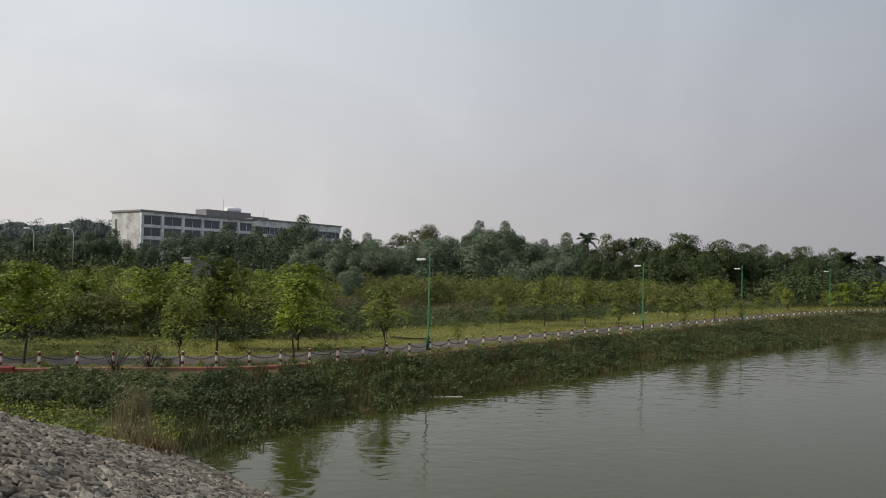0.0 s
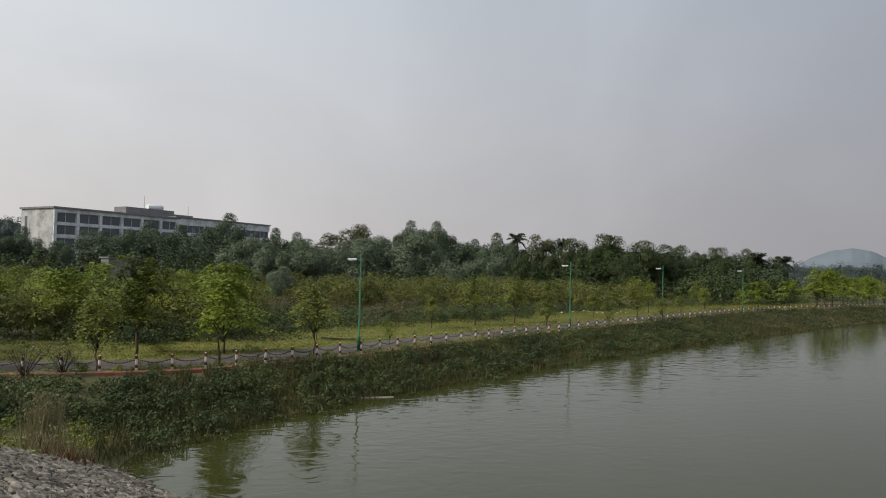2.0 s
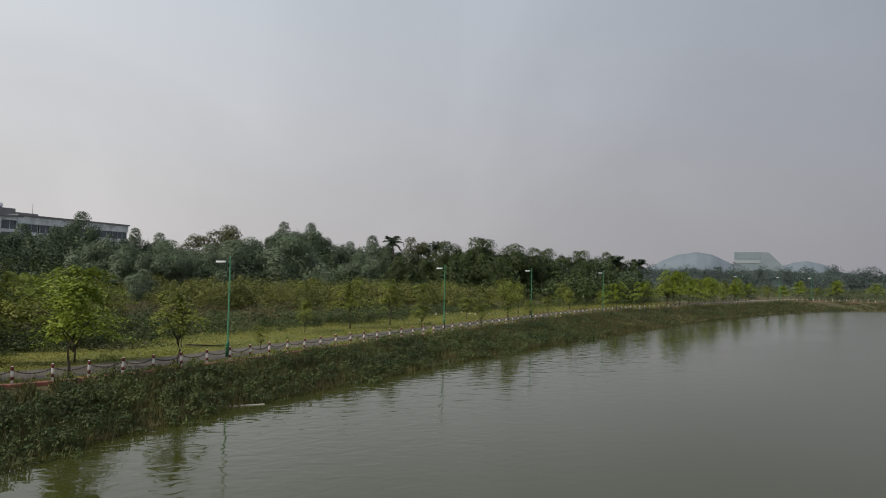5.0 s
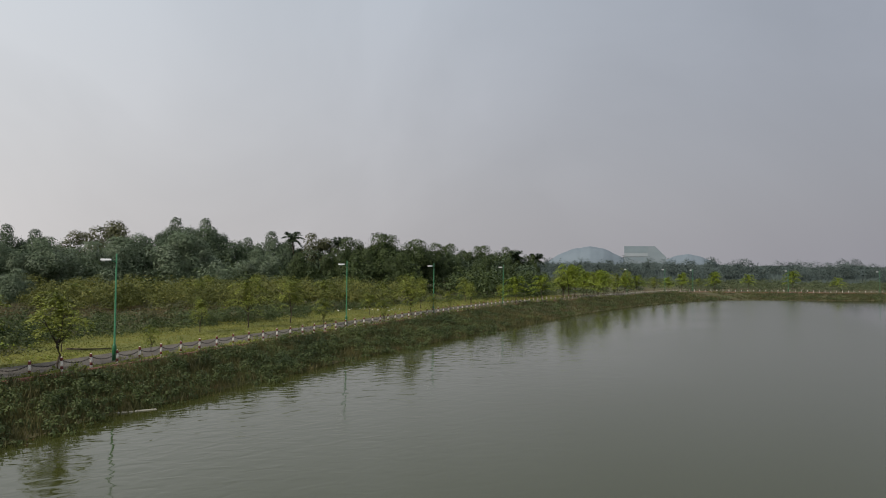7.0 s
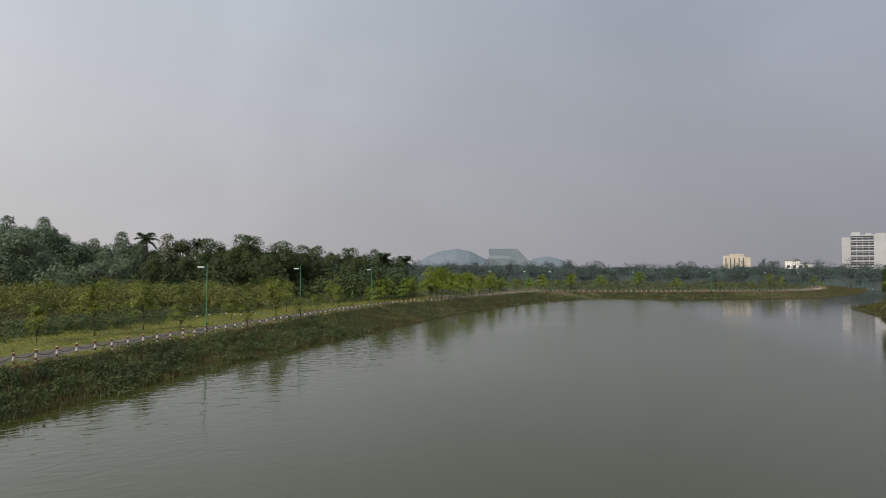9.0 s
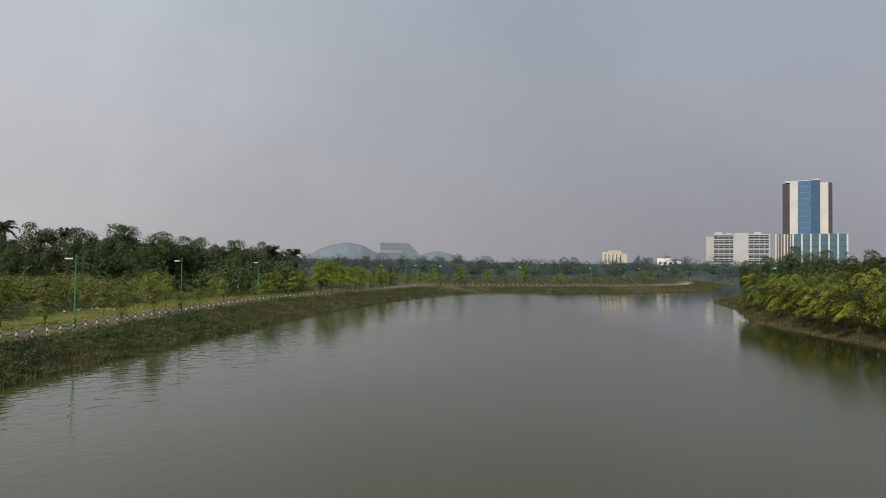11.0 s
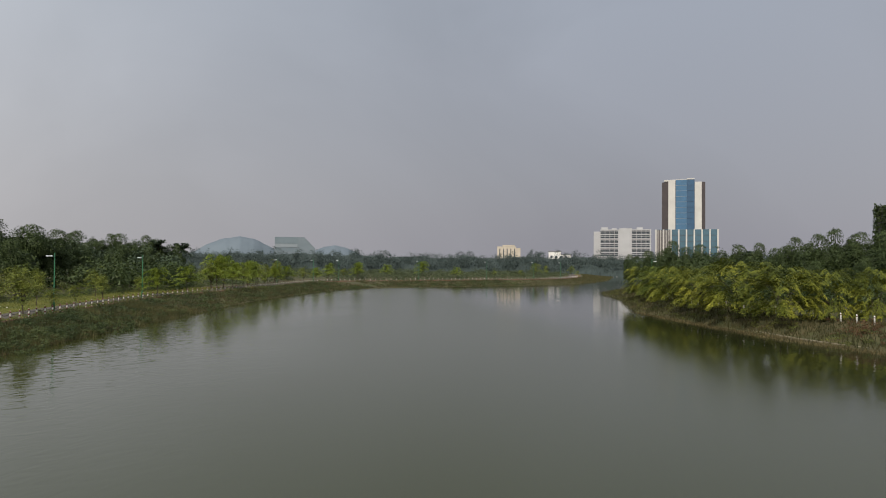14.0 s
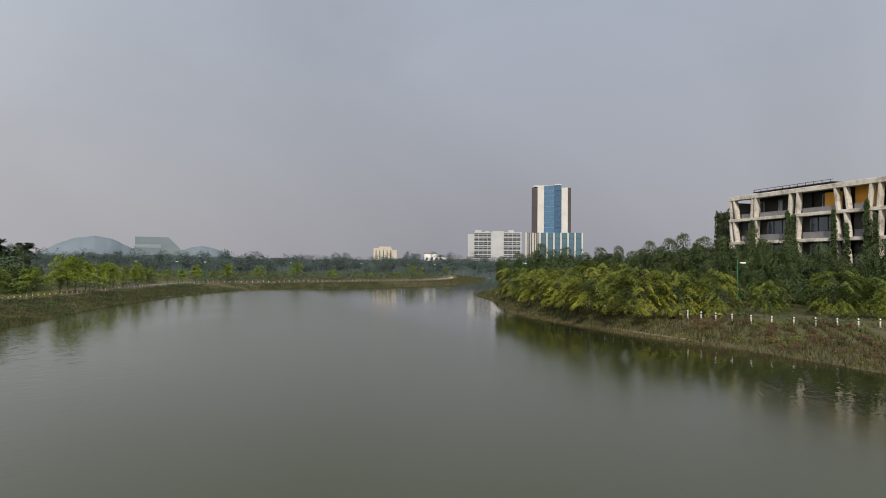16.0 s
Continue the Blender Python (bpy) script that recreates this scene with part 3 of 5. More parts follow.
def framed_offices():
    """The terraced concrete-frame building behind the trees of the other bank."""
    m, L = frame_of((122.0, 1.5), (100.9, -17.0))
    ob = thing("concrete_frame_building", "three-storey building with slanting pale concrete frames and creepers", "building")
    ob.matrix_world = m
    L2, D, top, st = 48.0, 16.0, 17.8, 3.8
    floors = [top - st * k for k in range(5)]
    for k, z in enumerate(floors):
        add(ob, "slab", [(-0.2, L2, -0.5, 0.5, z - (0.7 if k == 0 else 0.48), z)], M_FAIRFACE, bevel=0.04)
        if k:
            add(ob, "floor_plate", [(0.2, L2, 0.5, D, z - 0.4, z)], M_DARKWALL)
    add(ob, "roof", [(0, L2, 0.5, D, top - 0.3, top + 0.05)], M_ROOFGREY)
    add(ob, "roof_house", [(4, L2, 5.0, D - 1, top + 0.05, top + 0.6)], M_RECESS)
    # roof deck with its railing
    add(ob, "canopy", [(2.5, 18, 2.2, 8, top + 0.6, top + 0.72)], M_DARKIRON)
    for x in np.arange(2.6, 18, 1.5):
        add(ob, "rail_post", [(x, x + 0.06, 2.25, 2.31, top + 0.72, top + 1.02)], M_DARKIRON)
    add(ob, "rail", [(2.5, 18, 2.24, 2.30, top + 1.02, top + 1.08)], M_DARKIRON)
    # slanting piers, one storey each, leaning left or right
    piers = [(0.1, 0.5), (0.9, 2.0), (5.2, 4.6), (5.9, 5.5), (12.9, 12.3), (14.3, 13.8), (20.7, 21.5), (22.3, 23.2), (26.3, 25.6), (27.6, 27.0), (33.2, 34.0), (34.8, 35.6), (41, 40.4)]
    for k in range(4):
        z1, z0 = floors[k] - 0.45, floors[k + 1]
        for xt, xb in piers:
            t, b = xt, xt + (xb - xt) * 0.55
            bm = boxes((-0.17, 0.17, -0.45, 0.35, z0, z1))
            for v in bm.verts:
                s = (v.co.z - z0) / (z1 - z0)
                v.co.x += b + (t - b) * s
            part("pier", bm, M_FAIRFACE, ob)
    # recessed walls, windows, parapets, orange rooms
    bays = [(2.2, 4.6), (6.3, 12.2), (14.7, 20.6), (23.4, 25.5), (28.2, 33.0), (36, 40)]
    for k in range(4):
        z1, z0 = floors[k] - 0.45, floors[k + 1]
        deep = 3.2 if k == 0 else 0.9
        for i, (a, b) in enumerate(bays):
            add(ob, "parapet", [(a, b, 0.1, 0.3, z0, z0 + (0.75 if k == 0 else 1.0))], M_RECESS)
            warm = k == 0 and i in (2, 3, 4)
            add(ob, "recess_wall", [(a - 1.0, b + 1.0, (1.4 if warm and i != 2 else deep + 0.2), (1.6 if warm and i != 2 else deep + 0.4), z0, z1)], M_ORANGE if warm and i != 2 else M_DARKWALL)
            if k == 0:
                if i == 2:
                    add(ob, "panel", [(b - 2.6, b + 0.2, 0.8, 1.0, z0 + 0.4, z1 - 0.6)], M_ORANGE, "orange wall panel")
                n = 0 if warm and i != 2 else max(1, int((b - a) / 1.6))
                for q in range(n):
                    x = a + (q + 0.5) * (b - a) / n
                    framed_window(ob, x - 0.4, x + 0.4, z0 + 0.9, z1 - 0.5, deep, G_PALE, M_WHITE, 1)
            else:
                framed_window(ob, a + 0.4, b - 0.4, z0 + 1.0, z1 - 0.15, deep - 0.1, G_DARK, M_DARKIRON, max(2, int((b - a) / 1.5)), bar=0.12)
    add(ob, "end_wall", [(0.25, 0.6, 0.6, D, 0, top - 1)], M_RECESS)
    add(ob, "back_wall", [(0.6, L2, D - 0.4, D, 0, top - 1)], M_RECESS)
    add(ob, "inner_wall", [(0.25, L2, 4.0, 4.2, 0.5, top - 0.8)], M_DARKWALL)
    # set-back end wing, hung with creepers
    add(ob, "end_wing", [(-8.3, -0.25, 3.8, 9, 0, 15.8)], M_RECESS)
    # creepers on the piers and over the end wing
    pts, nor = [], []
    for x, z0, z1 in ((12.8, 4, 14.5), (13.9, 4, 13.8), (20.9, 3, 14), (23.0, 3, 12), (26.0, 3, 15), (27.2, 3, 13), (5.6, 9, 13.5)):
        n = int(110 * (z1 - z0))
        z = RNG.uniform(z0, z1, n)
        w = 0.12 + 0.4 * (z1 - z) / (z1 - z0)
        pts.append(np.stack([x + RNG.normal(size=n) * w * 0.8, -0.65 - 0.35 * RNG.random(n), z], 1))
        nor.append(np.tile((0, -1.0, 0.5), (n, 1)) + 0.5 * RNG.normal(size=(n, 3)))
    n = 5200
    x = -8.8 * RNG.random(n)
    z = 3 + RNG.random(n) * (13.6 + 0.1 * x + 0.4 * np.sin(x * 2.3))
    pts.append(np.stack([x, 3.7 - 0.7 * RNG.random(n) * (0.5 + 0.5 * np.sin(x * 3.1)), z], 1))
    nor.append(np.tile((-0.3, -1.0, 0.5), (n, 1)) + 0.5 * RNG.normal(size=(n, 3)))
    v, f = leaves(np.concatenate(pts), np.concatenate(nor), RNG.uniform(0.25, 0.45, sum(map(len, pts))), 0.8)
    cr = new("creeper", mesh_from("creeper", v, f, L_DEEP))
    cr.parent = ob
    tagged(cr, "hanging green creeper")


def tower():
    m, _ = frame_of(on(72.75, 470), on(77.6, 470))
    ob = thing("office_tower", "tall blue-glass office tower with ivory piers on a glazed podium", "tower")
    ob.matrix_world = m
    W = 470 * radians(4.85)
    base, pod, top = 0.0, 29.5, 63.0
    # podium with pale fins
    add(ob, "podium", [(0, W, 0, 24, base, pod)], G_TEAL, "glazed podium")
    for k in range(9):
        x = k * (W - 0.9) / 8
        add(ob, "fin", [(x, x + 0.9, -0.7, 0.0, base, pod)], M_IVORY)
    add(ob, "stone_wing", [(0.1, 0.27 * W, -0.5, -0.16, base, pod - 0.4)], M_BROWNSTONE, "brown stone wing with pale ribs")
    for k in range(5):
        x = 1.6 + k * 1.75
        add(ob, "rib", [(x, x + 0.35, -0.62, -0.5, base, pod - 0.2)], M_IVORY)
    for k in range(1, 7):
        add(ob, "podium_band", [(0.05, W - 0.05, -0.15, 0.0, pod - 4 * k, pod - 4 * k + 0.2)], M_BROWN)
    # tower body
    x0, x1 = 4.6, 31.6
    add(ob, "core", [(x0 + 0.2, x1 - 0.2, 2.2, 22, pod, top - 1.6)], M_BROWN)
    add(ob, "brown_strip", [(x0 - 0.4, x0 + 3.7, 1.0, 2.3, pod, top - 1.4)], M_BROWN)
    add(ob, "ivory_pier", [(x0 + 3.7, x0 + 8.2, 0.9, 2.4, pod, top - 0.8)], M_IVORY)
    add(ob, "ivory_pier", [(x1 - 6.6, x1 - 2.2, 0.9, 2.4, pod, top - 1.6)], M_IVORY)
    add(ob, "brown_strip", [(x1 - 2.1, x1, 1.4, 2.3, pod, top - 2.0)], M_BROWN)
    for k in range(9):
        z = pod + k * (top - pod) / 9
        add(ob, "pane", [(x0 + 8.4, x0 + 15.5, 0.75, 1.2, z + 0.12, z + (top - pod) / 9 - 0.1)], G_BLUE)
        add(ob, "pane", [(x0 + 15.6, x1 - 6.7, 0.45, 1.2, z + 0.08, z + (top - pod) / 9 - 0.06)], G_NAVY)
        add(ob, "spandrel", [(x0 + 8.4, x0 + 15.5, 0.70, 1.2, z - 0.06, z + 0.12)], M_HAZEPALE)
    add(ob, "crown", [(x0 + 1, x0 + 9.5, 1.0, 14, top - 0.8, top + 0.2), (x0 + 8.6, x0 + 16, 1.0, 14, top, top + 0.35), (x0 + 15.6, x1 - 6.8, 0.5, 16, top + 0.1, top + 0.9)], M_IVORY)
    t = bmesh.new()
    tube(t, [(x0 + 11, 8, top), (x0 + 11, 8, top + 2.4)], [0.12, 0.05], 5)
    part("mast", t, M_DARKIRON, ob)


def white_offices():
    m, L = frame_of(on(67.75, 455), on(72.4, 455))
    ob = thing("white_office_block", "white office block with horizontal sunshade ledges", "building")
    ob.matrix_world = m
    top = 29.0
    add(ob, "side_block", [(0, 4.5, 4, 22, 0, top - 1.2)], M_OFFICE)
    add(ob, "core_tower", [(16.8, 24.8, -0.4, 8, 0, top + 0.8)], M_OFFICE)
    for x0, x1 in ((4.5, 16.8), (24.8, L)):
        add(ob, "body", [(x0, x1, 1.2, 20, 0, top - 0.6)], M_OFFICE)
        for k in range(8):
            z = top - 3.0 * k
            add(ob, "ledge", [(x0, x1 + 0.3, -0.6, 1.2, z - 0.75, z)], M_OFFICE)
            add(ob, "louvre", [(x0 + 0.2, x1, -0.5, -0.35, z - 1.75, z - 1.45)], M_OFFICE)
            if k:
                for q in range(4):
                    w = (x1 - x0) / 4
                    add(ob, "window", [(x0 + q * w + 0.15, x0 + (q + 1) * w - 0.15, 1.0, 1.2, z + 0.15, z + 2.3)], G_DARK)
        add(ob, "end_pier", [(x1 - 0.7, x1, -0.65, 1.2, 0, top)], M_OFFICE)
    for row in ((5, 9.5, 3, 9, top, top + 1.6), (28, 32, 3, 9, top, top + 1.5), (12, 15, 3, 8, top, top + 1.0)):
        add(ob, "roof_house", [row], M_OFFICE)


def far_blocks():
    # cream block
    m, L = frame_of(on(59.6, 380), on(61.6, 380))
    ob = thing("cream_block", "sunlit cream block with narrow window slots", "building")
    ob.matrix_world = m
    top = 15.4
    add(ob, "wall", [(0, L * 0.8, 0, 12, 0, top), (L * 0.8, L, 0.8, 12, 0, top - 0.8)], M_CREAM)
    add(ob, "parapet", [(3, L * 0.75, -0.15, 8, top, top + 0.9)], M_CREAM)
    for k in range(5):
        add(ob, "window", [(1.2 + k * 2.1, 1.7 + k * 2.1, -0.05, 0.0, 5.5, top - 1.2)], G_DARK)
    # low white house
    m, L = frame_of(on(64.0, 400), on(65.9, 400))
    ob = thing("white_house", "low white house with a stepped roof", "house")
    ob.matrix_world = m
    add(ob, "wall", [(0, L * 0.55, 0, 10, 0, 12.9), (L * 0.55, L, 1, 10, 0, 11.2)], M_WHITE)
    add(ob, "roof", [(-0.3, L * 0.55 + 0.3, -0.3, 10.3, 12.9, 13.4), (L * 0.55, L + 0.3, 0.7, 10.3, 11.2, 11.6)], M_ROOFGREY)
    for k in range(4):
        add(ob, "window", [(1 + k * 2.8, 2.4 + k * 2.8, -0.06, 0.0 if k < 2 else 1.0, 9.2, 10.6)], G_DARK)
    # wide glazed block with a sloping end
    m, L = frame_of(on(40.55, 640), on(43.9, 640))
    ob = thing("glazed_hall", "wide grey-green glazed hall with a sloping end", "building")
    ob.matrix_world = m
    z0, z1 = 0.0, 28.8
    bm = bmesh.new()
    prof = [(0, z0), (L, z0), (L, 18.5), (L * 0.73, z1), (0, z1)]
    a = [bm.verts.new((x, 0, z)) for x, z in prof]
    b = [bm.verts.new((x, 26, z)) for x, z in prof]
    bm.faces.new(a)
    bm.faces.new(b[::-1])
    for k in range(5):
        q = (k + 1) % 5
        bm.faces.new((a[q], a[k], b[k], b[q]))
    bmesh.ops.recalc_face_normals(bm, faces=bm.faces)
    part("body", bm, M_HAZEWALL, ob)
    add(ob, "band", [(0, L * 0.56, -0.3, 0.0, 22.5, z1)], M_HAZEGLASS)
    add(ob, "band", [(0, L * 0.56, -0.35, 0.0, 19.2, 22.3)], M_HAZEPALE)
    for k in range(6):
        add(ob, "window", [(1.5 + k * 3.4, 3.6 + k * 3.4, -0.1, 0.0, 15.5, 18.6)], M_HAZEGLASS)


# haze over the far hall, mixed into its wall and glazing colours
M_HAZEWALL = material("hazed_cladding", [(0.15, 0.185, 0.21), (0.18, 0.215, 0.24)], 0.1, 0.8, bump=0)
M_HAZEGLASS = material("hazed_glazing", [(0.14, 0.18, 0.205), (0.17, 0.21, 0.235)], 0.1, 0.4, bump=0)

# hills far off, the haze over them put into their colour
M_HILL = material("distant_hill_hazed", [(0.122, 0.152, 0.178), (0.148, 0.18, 0.206)], 0.012, 1.0, bump=0)


def hills():
    for label, az, half, el, r in (("low wooded hill tinted with haze", 37.6, 4.9, 2.08, 2300), ("small distant hill tinted with haze", 45.5, 3.6, 1.42, 2500)):
        n, k = 180, 14
        a = np.linspace(-1, 1, n)
        prof = np.cos(a * math.pi / 2) ** 1.15 * (1 + 0.012 * np.sin(9 * a + az) + 0.012 * np.sin(23 * a + 1) + 0.003 * np.sin(57 * a + az))
        v = []
        for j in range(k):
            q = j / (k - 1)
            for s, p in zip(a, prof):
                z = (math.tan(radians(el)) * r + 5) * p * math.sin(q * math.pi / 2)
                v.append(on(az + s * half, r - 140 * (1 - q) * p + 60, z))
        f = [[j * n + i, j * n + i + 1, (j + 1) * n + i + 1, (j + 1) * n + i] for j in range(k - 1) for i in range(n - 1)]
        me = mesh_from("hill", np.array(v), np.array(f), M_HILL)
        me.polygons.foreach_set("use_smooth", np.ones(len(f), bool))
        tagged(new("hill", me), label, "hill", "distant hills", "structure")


# canopy colour greyed and blued to hold the haze in front of it
M_WOODBACK = material("distant_canopy_hazed", [(0.036, 0.051, 0.047), (0.054, 0.073, 0.065)], 0.12, 0.95, bump=1.0, fine=0.5)


def wood_mound(label, bearings, tops, r, seed):
    """The closed canopy of a far wood: a long uneven mound."""
    az = np.arange(bearings[0], bearings[-1], 0.075)
    rng = np.random.default_rng(seed)
    el = np.interp(az, bearings, tops)
    wob = sum(np.sin(az * k + seed * k) / k for k in (1.3, 3.1, 7.3, 13.7, 29.0))
    v = []
    rows = [(-60 + 7 * k, min(1.0, 1.06 * math.sin(k / 10 * 1.45))) for k in range(11)]
    for out, share in rows:
        for a, e, w in zip(az, el, wob):
            v.append(on(a + rng.normal(0, 0.012), r + out + rng.normal(0, 0.9), (5.0 + math.tan(radians(e)) * r) * share * (1 + 0.06 * w) + rng.normal(0, 0.12)))
    n = len(az)
    f = [[j * n + i, j * n + i + 1, (j + 1) * n + i + 1, (j + 1) * n + i] for j in range(len(rows) - 1) for i in range(n - 1)]
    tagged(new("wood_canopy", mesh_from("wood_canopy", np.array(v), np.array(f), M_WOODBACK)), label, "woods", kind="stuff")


old_building()
framed_offices()
tower()
white_offices()
far_blocks()
hills()
wood_mound("closed canopy of the wooded rise behind the long building", [-52, -40, -34, -31, -27.6, -25.5, -22, -8], [1.8, 2.1, 2.35, 2.65, 2.9, 2.3, 1.3, 0.9], 290, 1)
wood_mound("closed canopy of the distant woods beyond the pond", [30, 42, 50, 58, 66, 70, 102], [0.62, 0.75, 0.6, 0.55, 0.65, 0.55, 0.55], 372, 2)

# ---- trees ----


def tree_template(name, label, category, group, leaf_mat, style, h, w, stem, count, size, seed):
    """A tree at the origin: trunk, limbs and crown. style: 'spray' is a mound of drooping fronds, 'plate' has flat tiers, 'round' a lumpy crown."""
    rnd = random.Random(seed)
    ob = thing(name, label, category, group)
    bm = bmesh.new()
    bend = [(0.0, 0.0, -0.1)]
    for k in range(1, 5):
        z = stem * k / 4
        bend.append((rnd.uniform(-1, 1) * 0.03 * h * k / 4, rnd.uniform(-1, 1) * 0.03 * h * k / 4, z))
    r0 = 0.008 * h + 0.014
    tube(bm, bend, [r0 * (1.25 - 0.12 * k) for k in range(5)], 7)
    part("trunk", bm, M_BARK, ob)
    tip = Vector(bend[-1])
    pts, nor, way = [], [], []
    limbs = 7 if style == "spray" else 6
    for i in range(limbs):
        a = i * math.tau / limbs + rnd.uniform(-0.4, 0.4)
        up = rnd.uniform(0.4, 0.95)
        end = tip + Vector((math.cos(a) * w * 0.30, math.sin(a) * w * 0.30, (h - stem) * 0.62 * up))
        mid = tip.lerp(end, 0.5) + Vector((0, 0, 0.06 * h))
        bm = bmesh.new()
        tube(bm, [tip - Vector((0, 0, 0.15 * h * rnd.random())), mid, end], [r0 * 0.55, r0 * 0.4, r0 * 0.15], 5)
        part("limb", bm, M_BARK, ob)
    if style == "plate":
        # flat feathery sprays in tiers, wide and open
        sprays = 42
        per = count // sprays
        for i in range(sprays):
            a = rnd.uniform(0, math.tau)
            e = rnd.random() ** 0.8
            root = np.array((tip.x * 0.8, tip.y * 0.8, stem * 0.8 + (h - stem) * 0.82 * e))
            reach = w * 0.5 * rnd.uniform(0.55, 1.1) * (1.0 - 0.5 * e ** 2) * (0.8 + 0.4 * math.sin(2.0 * a + seed))
            s = RNG.random(per) ** 0.6
            d = np.array((math.cos(a), math.sin(a), 0))
            side = np.array((-d[1], d[0], 0))
            lift = (h - stem) * rnd.uniform(0.05, 0.28)
            p = root + np.outer(s * reach, d) + np.outer(RNG.normal(size=per) * 0.16 * reach * (0.35 + s), side)
            p[:, 2] += lift * np.sin(s * 2.3) - 0.20 * h * np.maximum(0, s - 0.45) ** 1.5 * rnd.uniform(0.5, 1.8) + RNG.normal(size=per) * 0.05
            pts.append(p)
            nor.append(np.tile((0, 0, 1.0), (per, 1)) + 0.40 * RNG.normal(size=(per, 3)) + 0.25 * d)
            way.append(np.tile(d, (per, 1)) + np.sign(RNG.normal(size=(per, 1))) * side - np.array((0, 0, 0.35)))
        p, n, al = np.concatenate(pts), np.concatenate(nor), np.concatenate(way)
    elif style == "spray":
        # a mound of short feathery fronds that arch outwards and droop, down to the ground
        fronds = 120
        per = count // fronds
        for i in range(fronds):
            a, e = rnd.uniform(0, math.tau), math.asin(rnd.uniform(-0.75, 1.0))
            wide = w * 0.36 * (0.88 + 0.22 * math.sin(3 * a + seed) + rnd.uniform(-0.1, 0.1))
            d = np.array((math.cos(a), math.sin(a), 0))
            side = np.array((-d[1], d[0], 0))
            root = np.array((tip.x, tip.y, h * 0.46)) + d * wide * math.cos(e) * 0.8 + np.array((0, 0, h * 0.42 * math.sin(e)))
            reach = 0.27 * w * rnd.uniform(0.75, 1.25)
            rise, drop = rnd.uniform(0.35, 0.75) * (1 if e > 0 else 0.4), rnd.uniform(0.5, 1.0)
            s = RNG.random(per) ** 0.8
            off = RNG.normal(size=per) * 0.13 * reach * (1.1 - 0.6 * s)
            p = root + np.outer(s * reach, d) + np.outer(off, side)
            p[:, 2] += reach * (rise * s - drop * s ** 2.2) - 0.8 * np.abs(off) + RNG.normal(size=per) * 0.02
            p[:, 2] = np.maximum(p[:, 2], 0.1 + 0.35 * RNG.random(per))
            pts.append(p)
            nor.append(np.tile((0, 0, 1.0), (per, 1)) + 0.35 * RNG.normal(size=(per, 3)) + np.outer(0.1 + 0.6 * s, d))
            way.append(np.tile(d, (per, 1)) * 0.8 + np.outer(np.sign(off), side) * 0.6 - np.outer(0.2 + 0.7 * s, (0, 0, 1.0)))
        p, n, al = np.concatenate(pts), np.concatenate(nor), np.concatenate(way)
    else:
        p, n = clump_points(count, (tip.x, tip.y, stem * 0.6 + (h - stem * 0.6) * 0.5), (w * 0.52, w * 0.52, (h - stem * 0.6) * 0.52), 20)
        low = stem * 0.5
        p[:, 2] = low + (p[:, 2] - low) * (h - low) / (np.quantile(p[:, 2], 0.996) - low)
        n = n + 0.28 * RNG.normal(size=n.shape)
        n[:, 2] += 0.35
        al = None
    v, f = leaves(p, n, RNG.uniform(0.7, 1.3, len(p)) * size, 0.36 if style == "spray" else 0.55, al)
    cr = new("crown", mesh_from("crown", v, f, leaf_mat))
    cr.parent = ob
    return ob


class Grove:
    """Sets copies of a few tree templates; the first use of each takes the template itself."""

    def __init__(self, *templates):
        self.templates, self.used, self.rnd = list(templates), set(), random.Random(11)

    def plant(self, x, y, z, scale=1.0, wide=1.0, which=None):
        t = self.templates[self.rnd.randrange(len(self.templates)) if which is None else which]
        m = Matrix.LocRotScale((x, y, z), Euler((0, 0, self.rnd.uniform(0, math.tau))), (scale * wide, scale * wide, scale))
        if t.name in self.used:
            return copy_thing(t, m)
        self.used.add(t.name)
        t.matrix_basis = m
        return t


G1 = "young trees along the path"
young = Grove(*[tree_template("young_tree", "slender young tree with drooping green sprays beside the path", "tree", G1, L_YOUNG, "plate", 4.2, 4.0, 1.5, 3000, 0.15, s) for s in (1, 2, 3)])
bright = Grove(*[tree_template("young_tree", "young tree with bright fresh green leaves beside the path", "tree", G1, L_BRIGHT, "plate", 4.0, 4.6, 1.5, 4200, 0.165, s) for s in (4, 5)])
darkyoung = Grove(tree_template("young_tree", "dense dark green young tree on the lawn", "tree", G1, L_FRESH, "plate", 5.2, 4.2, 1.6, 6200, 0.17, 6))
golden = Grove(*[tree_template("golden_tree", "low tree with golden-green weeping sprays on the bank", "tree", "golden trees on the far bank", L_GOLD, "spray", 4.6, 6.0, 1.2, 14500, 0.19, s) for s in (7, 8, 9)])
fresh = Grove(*[tree_template("golden_tree", "low tree with fresh green weeping sprays on the bank", "tree", "golden trees on the far bank", L_FRESH, "spray", 4.6, 6.0, 1.2, 14500, 0.19, s) for s in (27, 28)])
silver = Grove(*[tree_template("silver_tree", "bushy tree with silvery grey-green leaves", "tree", "silver trees", L_SILVER, "round", 8.4, 8.6, 0.6, 9500, 0.30, s) for s in (10, 11, 12)])
dark = Grove(*[tree_template("broadleaf_tree", "tall dark green broadleaf tree", "tree", "dark trees behind the scrub", L_DARK, "round", 12.0, 13.5, 1.2, 11000, 0.43, s) for s in (13, 14, 15)])
deep = Grove(*[tree_template("broadleaf_tree", "full-crowned deep green broadleaf tree", "tree", "deep green trees", L_DEEP, "round", 10.0, 10.0, 0.8, 13000, 0.34, s) for s in (16, 17)])
brownish = Grove(tree_template("broadleaf_tree", "broadleaf tree with brownish olive leaves", "tree", "", L_BROWNISH, "round", 11.0, 11.5, 1.5, 9000, 0.36, 18))

